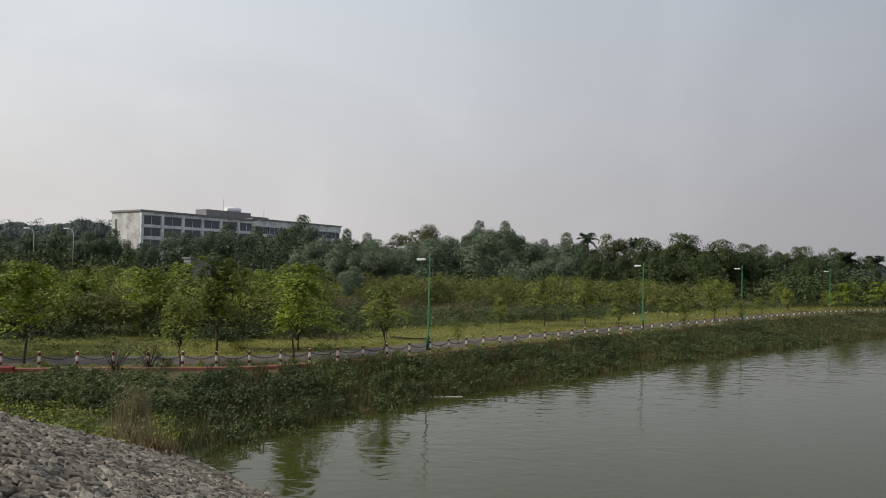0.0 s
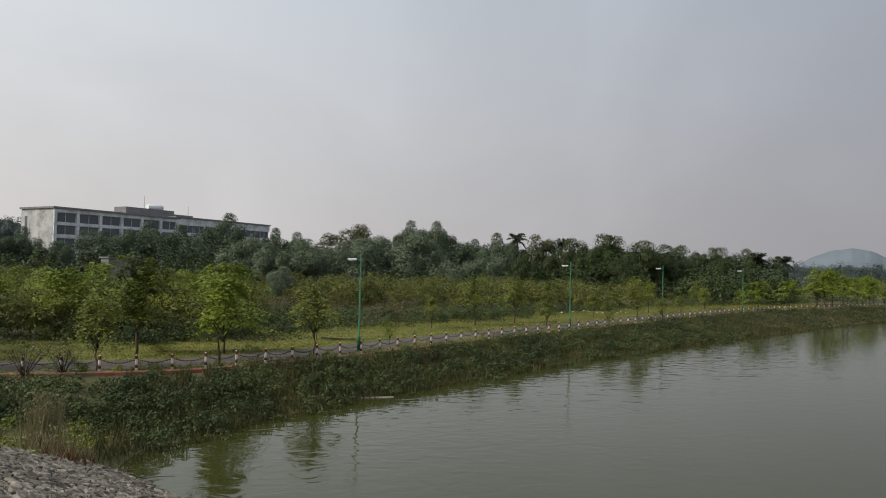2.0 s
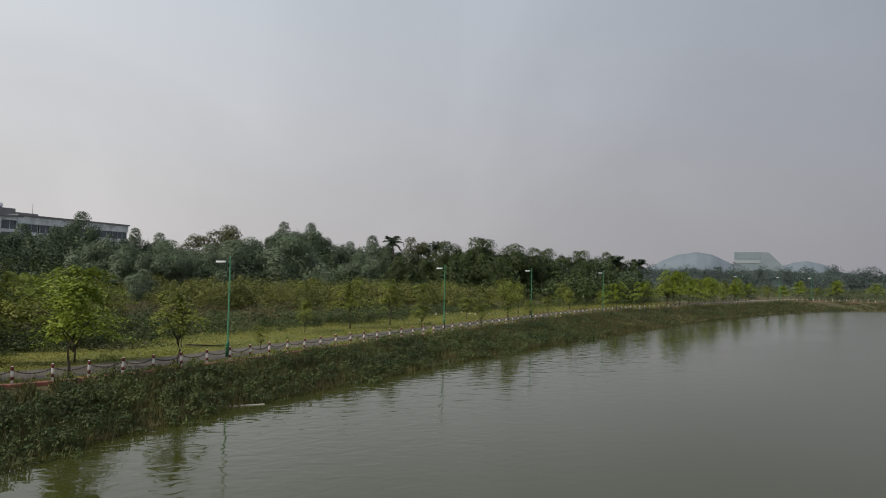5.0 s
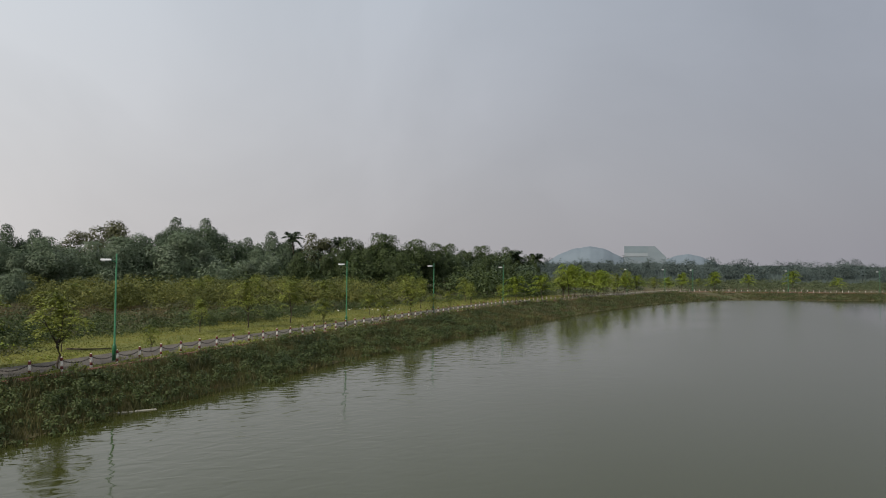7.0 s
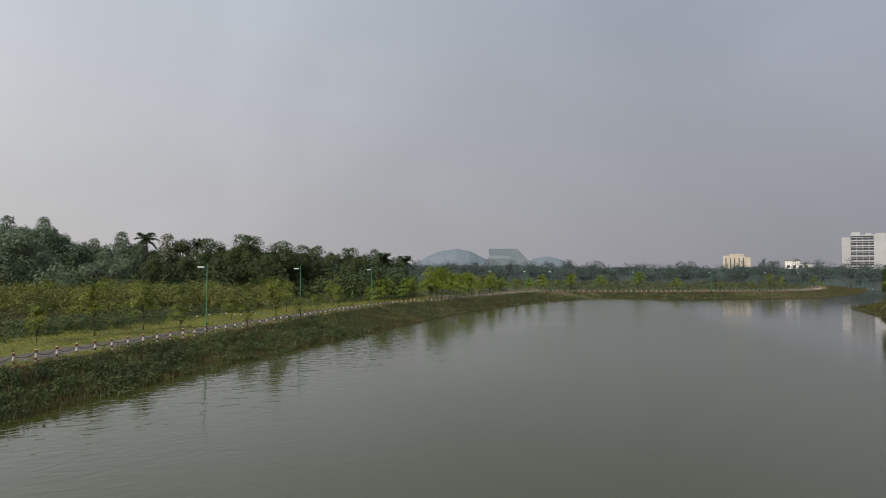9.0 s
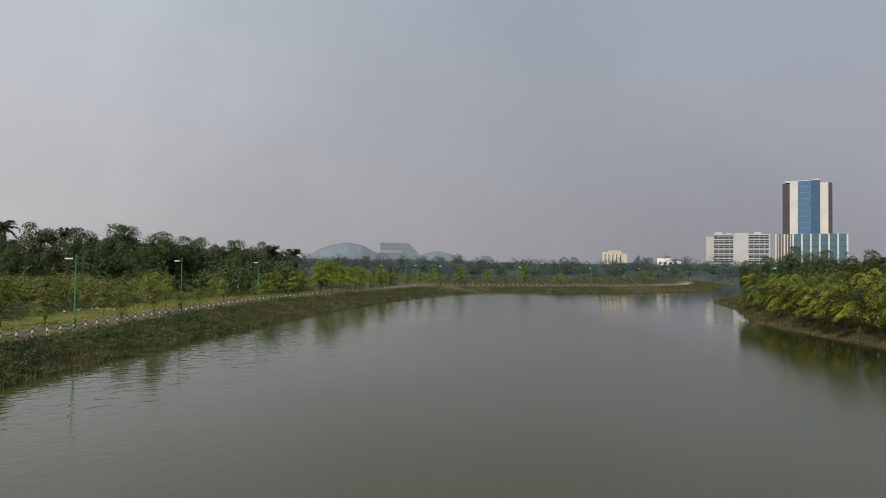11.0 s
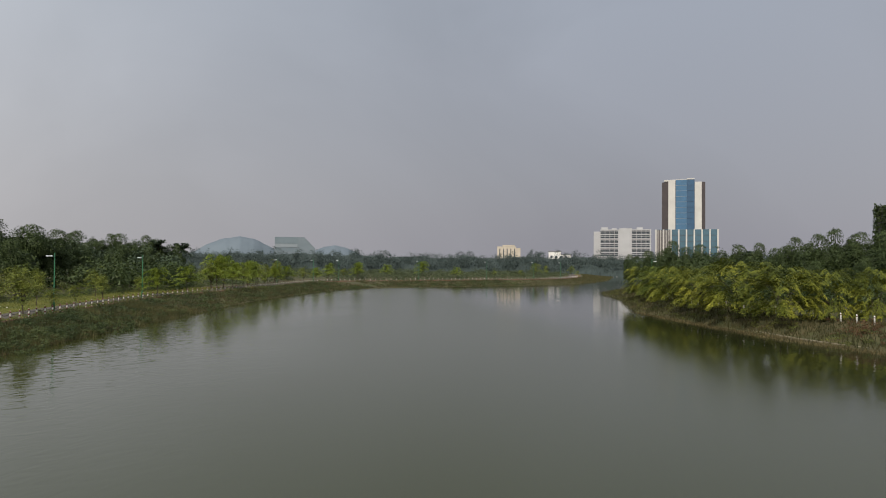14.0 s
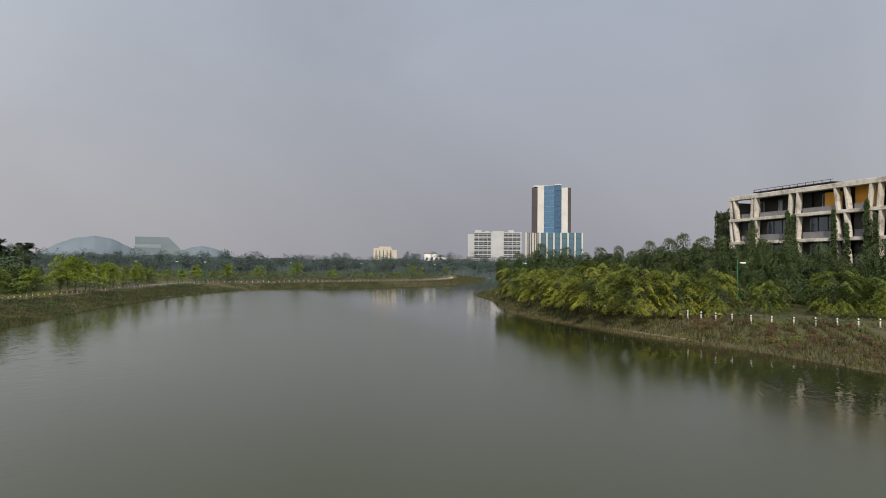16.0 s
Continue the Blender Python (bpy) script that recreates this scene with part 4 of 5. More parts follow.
# beside the path: x, y, height, kind
ROAD_TREES = [(-18.05, 28.6, 4.5, 1), (-11.5, 29.1, 3.95, 0), (-11.6, 34.1, 5.2, 2), (-6.95, 31.2, 3.95, 1), (-7.6, 35.0, 3.6, 1), (-2.95, 34.2, 4.25, 0), (-3.4, 41, 2.6, 0), (0.97, 39.3, 2.6, 0), (4.4, 49.9, 4.35, 0), (8.15, 52.6, 4.05, 0), (12.1, 55.7, 4.4, 0), (14.2, 53.2, 3.7, 0), (19.4, 52.9, 3.8, 0), (24.2, 58.6, 4.7, 0), (21.5, 63, 4.0, 0), (28.5, 63.1, 3.6, 0), (32.5, 67.1, 4.1, 0), (31, 72, 4.2, 0), (38, 72.6, 3.5, 0), (41, 80, 4.3, 0), (46.9, 76.6, 3.6, 1), (50, 86, 4.4, 0), (58, 87, 4.6, 1), (64.7, 89, 5.4, 1), (71.5, 93.2, 5.4, 1), (77.3, 96, 4.5, 1), (80.8, 97.2, 4.2, 0), (90.8, 106, 4.3, 1), (95.4, 107.7, 4.5, 1), (104.2, 111.8, 4.0, 0), (109.6, 113.7, 4.0, 1), (119.3, 119, 5.1, 1), (124, 113.5, 4.4, 1), (131, 125, 5.2, 0), (152.7, 127.9, 4.8, 1), (152.7, 114.7, 4.8, 1), (163.3, 109.7, 4.1, 1), (175.6, 103.9, 4.4, 0), (184.6, 99.7, 4.7, 0), (190, 97.2, 5.4, 0), (218.7, 97.8, 4.8, 0), (228.3, 93.5 + 6, 4.0, 0), (205, 101, 4.6, 0), (-25.3, 29.5, 6.8, 1), (-22.5, 33.5, 4.8, 0)]
for x, y, h, kind in ROAD_TREES:
    (young, bright, darkyoung)[kind].plant(x, y, PZ - 0.05, h / (4.2, 4.0, 5.2)[kind])

# the close row where the path bends away
rnd = random.Random(21)
for i in range(110, 230, 4):
    q = KL[i] + np.array((-KLW[i, 1], KLW[i, 0])) * rnd.uniform(4.6, 6.4)
    if not 35.2 < math.degrees(math.atan2(q[0], q[1])) < 47.5:
        continue
    (bright if rnd.random() < 0.3 else young).plant(q[0], q[1], PZ - 0.05, rnd.uniform(4.4, 5.5) / 4.1, rnd.uniform(0.85, 1.05))

# golden weeping trees on the other bank
for x, y, h, w in [(98, 32.5, 4.4, 1.0), (88, 26, 4.3, 1.05), (80, 22.5, 4.5, 1.0), (73.5, 17.8, 4.7, 1.1), (68, 13.0, 4.9, 1.0), (64.2, 9.0, 4.5, 0.92), (64.5, 5.3, 4.4, 0.8), (65.0, 2.0, 4.5, 0.88), (73.5, -2.4, 3.7, 0.8), (72.5, -8.2, 4.6, 0.92), (72, -12, 4.2, 1.0), (92, 28.5, 4.3, 1.0), (76, -16, 4.5, 1.0)]:
    (fresh if h in (4.6, 4.3, 4.2, 3.7, 5) else golden).plant(x, y, RZ - 0.05, h / 4.4, w)


def crest(grove, h0, rows, ground=PZ):
    """Trees by bearing, the elevation of their tops, distance and relative width."""
    for az, el, r, wide in rows:
        p = on(az, r)
        grove.plant(p.x, p.y, ground - 0.1, (4.75 + math.tan(radians(el)) * r) / h0, wide)


crest(silver, 8.4, [(-10.9, 1.95, 104, 1.0), (-8.4, 1.7, 100, 0.9), (-5.5, 2.05, 102, 1.0), (-3.2, 1.8, 108, 1.0), (-1.4, 2.2, 112, 1.0), (0.6, 2.45, 114, 1.05), (3.0, 2.05, 112, 1.0), (-7.9, -0.3, 78, 0.9), (9.7, 1.45, 112, 0.9), (5.6, 1.6, 118, 0.9)])
crest(dark, 12.0, [(-21.5, 2.2, 150, 0.9), (-19.4, 3.0, 146, 0.8), (-17.9, 3.0, 150, 0.8), (-15.6, 2.6, 152, 0.9), (-12.6, 3.65, 152, 0.85), (-14.2, 2.2, 158, 0.8), (-10.4, 2.8, 165, 0.7), (-8.5, 2.65, 160, 0.7), (-6.8, 2.4, 160, 0.8), (-24.5, 1.7, 142, 0.9), (-26.7, 2.0, 146, 0.9), (-28.6, 1.8, 142, 1.0), (-30.5, 2.2, 150, 1.0), (-32.5, 2.1, 150, 1.0), (-34.5, 2.3, 152, 1.0), (4.2, 3.95, 150, 0.95), (2.7, 3.6, 154, 0.7), (5.7, 3.6, 152, 0.7), (7.4, 2.7, 150, 0.8), (10.7, 2.75, 146, 0.8), (9.0, 2.2, 150, 0.8), (12.0, 2.2, 142, 0.8)])
crest(deep, 10.0, [(26.1, 2.15, 146, 0.7), (27.9, 1.9, 146, 0.8), (29.3, 2.0, 150, 0.9), (30.6, 1.85, 150, 0.8), (31.7, 1.65, 152, 0.8), (32.9, 1.2, 150, 0.6), (25, 1.9, 146, 0.8)])
crest(brownish, 11.0, [(-3.2, 2.95, 150, 1.0), (14.3, 2.3, 140, 0.8), (-1.0, 2.85, 156, 1.0)])
crest(deep, 10.0, [(17.3, 2.5, 122, 0.95), (19.0, 2.95, 124, 1.05), (20.9, 2.85, 124, 1.05), (22.6, 2.5, 124, 1.0), (24.0, 2.2, 128, 0.9), (18.2, 1.4, 114, 0.9), (21.5, 1.4, 116, 0.9), (15.6, 1.6, 122, 0.8), (13.0, 1.3, 118, 0.8), (26.3, 1.2, 132, 0.8), (28.5, 1.2, 138, 0.8), (31, 0.9, 140, 0.8)])
# wood on the other bank
crest(deep, 10.0, [(70.7, 0.65, 116, 0.7), (72.0, 1.0, 118, 0.8), (73.9, 1.75, 112, 0.8), (75.2, 1.3, 112, 0.7), (76.4, 1.5, 112, 0.75), (78.6, 1.5, 110, 0.8), (80.4, 1.55, 106, 0.75), (81.6, 1.2, 102, 0.7), (82.8, 1.95, 102, 0.75), (84.3, 2.15, 100, 0.8), (86.0, 2.5, 100, 0.8), (87.7, 2.3, 98, 0.8), (89.3, 2.4, 97, 0.75), (91.1, 2.85, 96, 0.7), (93.0, 2.35, 95, 0.75), (94.9, 1.8, 92, 0.75), (96.2, 1.3, 90, 0.7), (97.6, 1.0, 88, 0.7), (99.3, 1.9, 88, 0.7), (101.5, 2.5, 88, 0.8), (84.5, 0.3, 90, 0.8), (87.5, 0.5, 88, 0.8), (90.5, 0.6, 86, 0.8), (93.5, 0.3, 85, 0.8), (96.0, -0.3, 84, 0.7)], RZ)


def palm(az, el, r, seed):
    rnd = random.Random(seed)
    h = 4.75 + math.tan(radians(el)) * r
    ob = thing("palm_tree", "tall palm with a ragged dark crown", "palm", "palms", on(az, r, PZ - 0.1))
    bm = bmesh.new()
    top = Vector((rnd.uniform(-0.6, 0.6), 0, h - 1.6))
    tube(bm, [(0, 0, 0), (0.1, 0, h * 0.4), top], [0.22, 0.17, 0.13], 7)
    part("trunk", bm, M_BARK, ob)
    for i in range(22):
        a, e = i * 2.4, rnd.uniform(-0.3, 1.35)
        n = 90
        s = RNG.random(n)
        d = np.array((math.cos(a), math.sin(a), 0))
        p = np.array(top) + np.outer(s * 2.3 * math.cos(e * 0.8), d)
        p[:, 2] += s * 2.6 * math.sin(e) - 1.1 * s ** 2.2
        side = np.cross(d, (0, 0, 1.0))
        al = np.where(RNG.random(n)[:, None] < 0.5, 1, -1) * side + d * 0.5 - np.array((0, 0, 0.5))
        v, f = leaves(p + al * 0.25, np.tile((0, 0, 1.0), (n, 1)) + 0.3 * RNG.normal(size=(n, 3)), np.full(n, 0.8), 0.2, al)
        fr = new("frond", mesh_from("frond", v, f, L_DARK))
        fr.parent = ob


for row in ((12.45, 3.15, 140, 1), (15.95, 2.75, 140, 2), (14.9, 2.3, 142, 3), (31.6, 1.75, 150, 4), (33.2, 1.5, 152, 5), (79.8, 1.35, 130, 6)):
    palm(*row)


def scatter(name, label, category, mat, blobs, per, size, aspect=0.55):
    """Bushes beyond count: blobs are x, y, z, width, height."""
    per, size = per * 1.6, size * 0.82
    pts, nor = [], []
    for x, y, z, w, h in blobs:
        n = max(12, int(per * w * h))
        p, d = clump_points(n, (x, y, z + h * 0.42), (w * 0.62, w * 0.62, h * 0.58), 6, 0.5)
        pts.append(p)
        nor.append(d + 0.35 * RNG.normal(size=d.shape) + np.array((0, 0, 0.35)))
    p, n = np.concatenate(pts), np.concatenate(nor)
    v, f = leaves(p, n, RNG.uniform(0.7, 1.3, len(p)) * size, aspect)
    return tagged(new(name, mesh_from(name, v, f, mat)), label, category, kind="stuff")


def az_of(x, y):
    return math.degrees(math.atan2(x, y))


def field(n, r0, r1, a0, a1, w, h, keep=lambda x, y: True):
    out = []
    while len(out) < n:
        az, r = RNG.uniform(a0, a1), math.sqrt(RNG.uniform(r0 * r0, r1 * r1))
        p = on(az, r)
        if keep(p.x, p.y):
            ww = RNG.uniform(*w)
            out.append((p.x, p.y, PZ - 0.1, ww, RNG.uniform(*h)))
    return out


LAWN_EDGE = KL + np.stack([-KLW[:, 1], KLW[:, 0]], 1) * 11.6


def beyond_lawn(x, y, gap=0.0):
    q = np.array((x, y))
    i = int(np.argmin(((LAWN_EDGE - q) ** 2).sum(1)))
    left = np.array((-KLW[i, 1], KLW[i, 0]))
    return (q - LAWN_EDGE[i]) @ left > gap


scatter("shrubbery", "dense olive-green scrub beyond the lawn", "shrubs", L_OLIVE, field(330, 38, 100, -42, -9, (2.0, 5.0), (1.4, 3.7), lambda x, y: beyond_lawn(x, y, 0.6)), 22, 0.25)
scatter("shrubbery", "olive-green thicket in the open field", "shrubs", L_OLIVE, field(230, 72, 102, -9, 36, (2.0, 5.0), (2.2, 3.9), lambda x, y: beyond_lawn(x, y, 3.0)), 22, 0.25)
scatter("dry_grass", "band of dry brown grass in the open field", "grass", L_DRYGRASS, field(260, 58, 80, -10, 16, (1.2, 3.5), (0.4, 1.0), lambda x, y: beyond_lawn(x, y, 4.0)), 32, 0.2, 0.3)
scatter("shrubbery", "low dark green scrub in the open field", "shrubs", L_WEED, field(150, 40, 78, -11, 30, (1.5, 4.0), (0.6, 1.4), lambda x, y: beyond_lawn(x, y, 0.4) and not beyond_lawn(x, y, 9.0)), 30, 0.21)
scatter("shrubbery", "dark tangled thicket at the back of the lawn", "shrubs", L_DEEP, field(90, 36, 60, -42, -6, (1.5, 3.5), (1.0, 2.2), lambda x, y: beyond_lawn(x, y, 0.0) and not beyond_lawn(x, y, 5.0)), 30, 0.2)
scatter("shrubbery", "fresh green bushes at the edge of the lawn", "shrubs", L_YOUNG, field(105, 42, 75, -42, -10, (2.5, 4.5), (2.6, 4.3), lambda x, y: beyond_lawn(x, y, 0.5)), 32, 0.20)
scatter("shrubbery", "yellow-green bushes in front of the trees", "shrubs", L_OLIVE, field(120, 78, 100, -8, 22, (2.5, 4.5), (2.8, 3.9)), 20, 0.28)
scatter("shrubbery", "dry brownish scrub in the field", "shrubs", L_BROWNISH, field(260, 50, 150, -12, 40, (1.5, 4), (0.8, 1.8), lambda x, y: beyond_lawn(x, y, 0.3)), 20, 0.28)
scatter("shrubbery", "low green scrub on the far side of the pond", "shrubs", L_FARSCRUB, field(420, 130, 300, 33, 74, (3, 8), (0.8, 2.8), lambda x, y: beyond_lawn(x, y, -6.0) and not (az_of(x, y) > 67.0)), 9, 0.42)
scatter("shrubbery", "low scattered scrub behind the far path", "shrubs", L_FARSCRUB, field(260, 120, 300, 45, 68, (2, 6), (0.5, 1.3), lambda x, y: beyond_lawn(x, y, -7.0)), 14, 0.36)
scatter("undergrowth", "dark tangled undergrowth below the trees", "shrubs", L_DEEP, field(330, 104, 150, -40, 34, (4, 8), (3.0, 6.5)), 5, 0.62)
scatter("undergrowth", "grey-green undergrowth below the silver trees", "shrubs", L_SILVER, field(48, 98, 122, -12, 11, (4, 7), (4.0, 6.5)), 10, 0.4)
scatter("undergrowth", "deep green undergrowth behind the golden trees", "shrubs", L_DEEP, [(p.x, p.y, RZ - 0.1, RNG.uniform(4, 7), RNG.uniform(2.5, 4.5)) for p in [on(RNG.uniform(76, 106), RNG.uniform(78, 100)) for _ in range(110)]], 9, 0.42)
scatter("undergrowth", "closed deep green wood behind the golden trees", "woods", L_DEEP, [(p.x, p.y, RZ - 0.1, RNG.uniform(5, 8), RNG.uniform(5.0, 7.6)) for p in [on(RNG.uniform(72, 103), RNG.uniform(96, 116)) for _ in range(110)]], 6, 0.44)
belt = []
for az in np.arange(-25, 33.2, 0.62):
    el = 0.92 * np.interp(az, [-24, -20, -12.6, -8, -3, 0, 4, 8, 12, 16, 20, 24, 26, 30, 33], [1.6, 2.2, 2.8, 2.3, 2.5, 2.6, 2.8, 2.3, 2.3, 2.2, 2.5, 2.0, 1.8, 1.7, 0.9])
    r = RNG.uniform(138, 152)
    p = on(az + RNG.uniform(-0.3, 0.3), r)
    belt.append((p.x, p.y, PZ - 0.2, RNG.uniform(6, 9), 4.75 + math.tan(radians(el * RNG.uniform(0.82, 1.05))) * r))
scatter("tree_belt", "dense dark belt of trees behind the scrub", "woods", L_DARK, belt, 4.5, 0.6)
# young trees grown wild in the scrub
wild = [q for q in field(42, 40, 70, -40, -11, (1, 2), (3.4, 4.8), lambda x, y: beyond_lawn(x, y, 0.8))]
for k, (x, y, z, w, h) in enumerate(wild):
    (bright if k % 3 == 0 else young).plant(x, y, z, h / 4.2, 1.15)
for x, y, z, w, h in field(22, 80, 100, 0, 34, (1, 2), (3.2, 4.4), lambda x, y: beyond_lawn(x, y, 0.5)):
    young.plant(x, y, z, h / 4.2, 1.2)
# far woods
ring = []
for az in np.arange(32, 100, 0.33):
    for r in (335, 362):
        p = on(az + RNG.uniform(-0.2, 0.2), r + RNG.uniform(-15, 15))
        ring.append((p.x, p.y, 0, RNG.uniform(7, 12), (4.7 + math.tan(radians(RNG.uniform(0.6, 1.25))) * r) * 1.08))
for az, el in ((62.6, 1.5), (63.0, 1.35), (62.2, 1.3), (66.4, 1.15), (69.4, 1.1)):
    p = on(az, 345)
    ring.append((p.x, p.y, 0, 9, 4.7 + math.tan(radians(el)) * 345))
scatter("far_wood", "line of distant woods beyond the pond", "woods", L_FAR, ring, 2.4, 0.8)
ring = []
for az in np.arange(-46, -7, 0.5):
    for r in (250, 280):
        p = on(az + RNG.uniform(-0.2, 0.2), r)
        el = np.interp(az, [-46, -34, -31, -27.6, -26, -7], [2.05, 2.5, 2.95, 3.2, 2.4, 1.5]) * RNG.uniform(0.88, 1.02)
        ring.append((p.x, p.y, 0, RNG.uniform(8, 13), (4.7 + math.tan(radians(el * 0.97)) * r) * 1.1))
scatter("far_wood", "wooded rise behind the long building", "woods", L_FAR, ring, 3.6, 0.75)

# ---- growth on the banks ----


def bank_points(line, other, count, lo=0.02, hi=0.98):
    """Random places between the waterline and the kerb, along the given stretch of shore."""
    i = RNG.integers(0, len(line), count)
    a = line[i] + RNG.normal(size=(count, 2)) * 0.7
    j = np.array([int(np.argmin(((other - q) ** 2).sum(1))) for q in line])[i]
    s = RNG.uniform(lo, hi, count)[:, None]
    p = a * (1 - s) + other[j] * s
    return np.column_stack([p, height(p)])


def bank_growth():
    near, far = S_L[:70], S_L[60:]
    for line, n, hs, w, tag in ((near, 34000, (0.2, 0.6), 0.05, 0), (far, 30000, (0.15, 0.42), 0.11, 1)):
        p = bank_points(line, K_L, n, 0.0, 0.90)
        v, f = blades(p, RNG.uniform(*hs, n), w)
        tagged(new("bank_grass", mesh_from("bank_grass", v, f, L_GRASS if tag else L_BANK)), "rough olive grass on the pond bank", "grass", kind="stuff")
    p = bank_points(S_L[:55], K_L, 700, 0.02, 0.80)
    scatter("bank_weeds", "dark green leafy weeds on the pond bank", "weeds", L_WEED, [(x, y, z - 0.1, RNG.uniform(0.6, 1.5), RNG.uniform(0.4, 1.0)) for x, y, z in p], 120, 0.13)
    p = bank_points(S_L[50:190], K_L, 800, 0.02, 0.95)
    scatter("bank_weeds", "dark low bushes along the bank", "weeds", L_WEED, [(x, y, z - 0.1, RNG.uniform(0.7, 2.0), RNG.uniform(0.3, 0.8)) for x, y, z in p], 45, 0.2)
    p = bank_points(S_L[45:190], K_L, 900, 0.02, 0.80)
    scatter("bank_weeds", "low brownish green weeds along the bank", "weeds", L_GRASS, [(x, y, z - 0.1, RNG.uniform(0.7, 1.8), RNG.uniform(0.25, 0.6)) for x, y, z in p], 60, 0.18)
    p = bank_points(S_L[:150], K_L, 420, 0.55, 1.0)
    scatter("bank_weeds", "dry brown weeds below the kerb", "weeds", L_BROWNISH, [(x, y, z - 0.08, RNG.uniform(0.5, 1.5), RNG.uniform(0.25, 0.6)) for x, y, z in p], 80, 0.13)
    p = bank_points(S_L[:150], K_L, 260, 0.80, 1.01)
    scatter("bank_weeds", "fresh weeds leaning over the kerb", "weeds", L_OLIVE, [(x, y, z - 0.05, RNG.uniform(0.4, 1.1), RNG.uniform(0.25, 0.6)) for x, y, z in p], 100, 0.11)
    p = bank_points(S_L[:150], K_L, 200, 0.0, 0.4)
    scatter("bank_weeds", "dull rusty dead stems on the bank", "weeds", L_RUST, [(x, y, z - 0.08, RNG.uniform(0.3, 0.9), RNG.uniform(0.2, 0.5)) for x, y, z in p], 45, 0.11)
    # grass standing in the shallows before the footing
    i = RNG.integers(0, len(LG) - 1, 9000)
    q = LG[i] + RNG.normal(size=(9000, 2)) * 0.15
    toward = unit(np.array((-0.707, 0.707)))
    q = q + toward * (RNG.random(9000) ** 1.4 * 2.0 + 0.15)[:, None]
    v, f = blades(np.column_stack([q, np.full(9000, -0.05)]), RNG.uniform(0.08, 0.24, 9000), 0.06, 0.7)
    tagged(new("shallows_grass", mesh_from("shallows_grass", v, f, L_DRYGRASS)), "pale olive grass standing in the shallows", "grass", kind="stuff")
    R = S_R[80:]
    p = bank_points(R, K_R, 34000, 0.0, 1.1)
    v, f = blades(p, RNG.uniform(0.2, 0.55, len(p)), 0.08)
    tagged(new("bank_grass", mesh_from("bank_grass", v, f, L_RBANK)), "dry olive grass on the other bank", "grass", kind="stuff")
    left = np.stack([-KRW[:, 1], KRW[:, 0]], 1)
    i = RNG.integers(40, len(KR) - 40, 420)
    q = KR[i] + left[i] * RNG.uniform(0.6, 9, 420)[:, None]
    if not inside(q[:1], LAND_R)[0]:
        q = KR[i] - left[i] * RNG.uniform(0.6, 9, 420)[:, None]
    scatter("bank_weeds", "dark low growth below the golden trees", "weeds", L_DEEP, [(x, y, RZ - 0.1, RNG.uniform(0.8, 2.2), RNG.uniform(0.3, 1.0)) for x, y in q], 60, 0.17)
    p = bank_points(R, K_R, 560, 0.15, 1.0)
    scatter("bank_weeds", "green weeds on the other bank", "weeds", L_OLIVE, [(x, y, z - 0.1, RNG.uniform(0.7, 1.6), RNG.uniform(0.3, 0.8)) for x, y, z in p], 90, 0.15)
    p = np.array([q for q in bank_points(R, K_R, 1100, 0.3, 1.0) if q[1] < 5][:330])
    scatter("bank_weeds", "rusty red dying weeds on the other bank", "weeds", L_RUST, [(x, y, z - 0.05, RNG.uniform(0.6, 1.4), RNG.uniform(0.3, 0.7)) for x, y, z in p], 90, 0.14)


bank_growth()

# ---- bollards, chains, lamps ----


def bollard_template():
    ob = thing("bollard", "round concrete bollard with worn red and white bands", "bollard", "bollards along the kerb")
    bm = bmesh.new()
    tube(bm, [(0, 0, -0.1), (0, 0, 0.70), (0, 0, 0.74), (0, 0, 0.76)], [0.055, 0.055, 0.048, 0.02], 10)
    part("post", bm, M_WHITE, ob)
    for z0, z1 in ((0.22, 0.36), (0.59, 0.742)):
        bm = bmesh.new()
        tube(bm, [(0, 0, z0), (0, 0, z0 + 0.004), (0, 0, z1 - 0.004), (0, 0, z1)], [0.054, 0.059, 0.059, 0.051], 10)
        part("band", bm, M_RED, ob)
    return ob


def pale_bollard_template():
    ob = thing("bollard", "white-painted concrete bollard on the bank", "bollard", "white bollards on the other bank")
    bm = bmesh.new()
    tube(bm, [(0, 0, -0.1), (0, 0, 0.64), (0, 0, 0.68), (0, 0, 0.70)], [0.058, 0.058, 0.05, 0.02], 10)
    part("post", bm, M_WHITE, ob)
    bm = bmesh.new()
    tube(bm, [(0, 0, 0.50), (0, 0, 0.504), (0, 0, 0.576), (0, 0, 0.58)], [0.057, 0.062, 0.062, 0.057], 10)
    part("band", bm, M_RED, ob)
    return ob


def chain_template(L):
    ob = thing("chain", "dark sagging chain between two bollards", "chain", "chains between bollards")
    bm = bmesh.new()
    for k in range(20):
        u = (k + 0.5) / 20
        x, z = u * L, 0.60 - 0.17 * (1 - (2 * u - 1) ** 2)
        sl = 0.17 * 4 * (2 * u - 1) / L
        d = Vector((1, 0, sl)).normalized() * 0.044
        o = Vector((0, 0.016, 0)) if k % 2 else Vector((0, 0, 0.016))
        c = Vector((x, 0, z))
        tube(bm, [c - d, c - d * 0.6 + o, c + d * 0.6 + o, c + d, c + d * 0.6 - o, c - d * 0.6 - o, c - d], [0.012] * 7, 3)
    part("chain_loop", bm, M_DARKIRON, ob)
    return ob


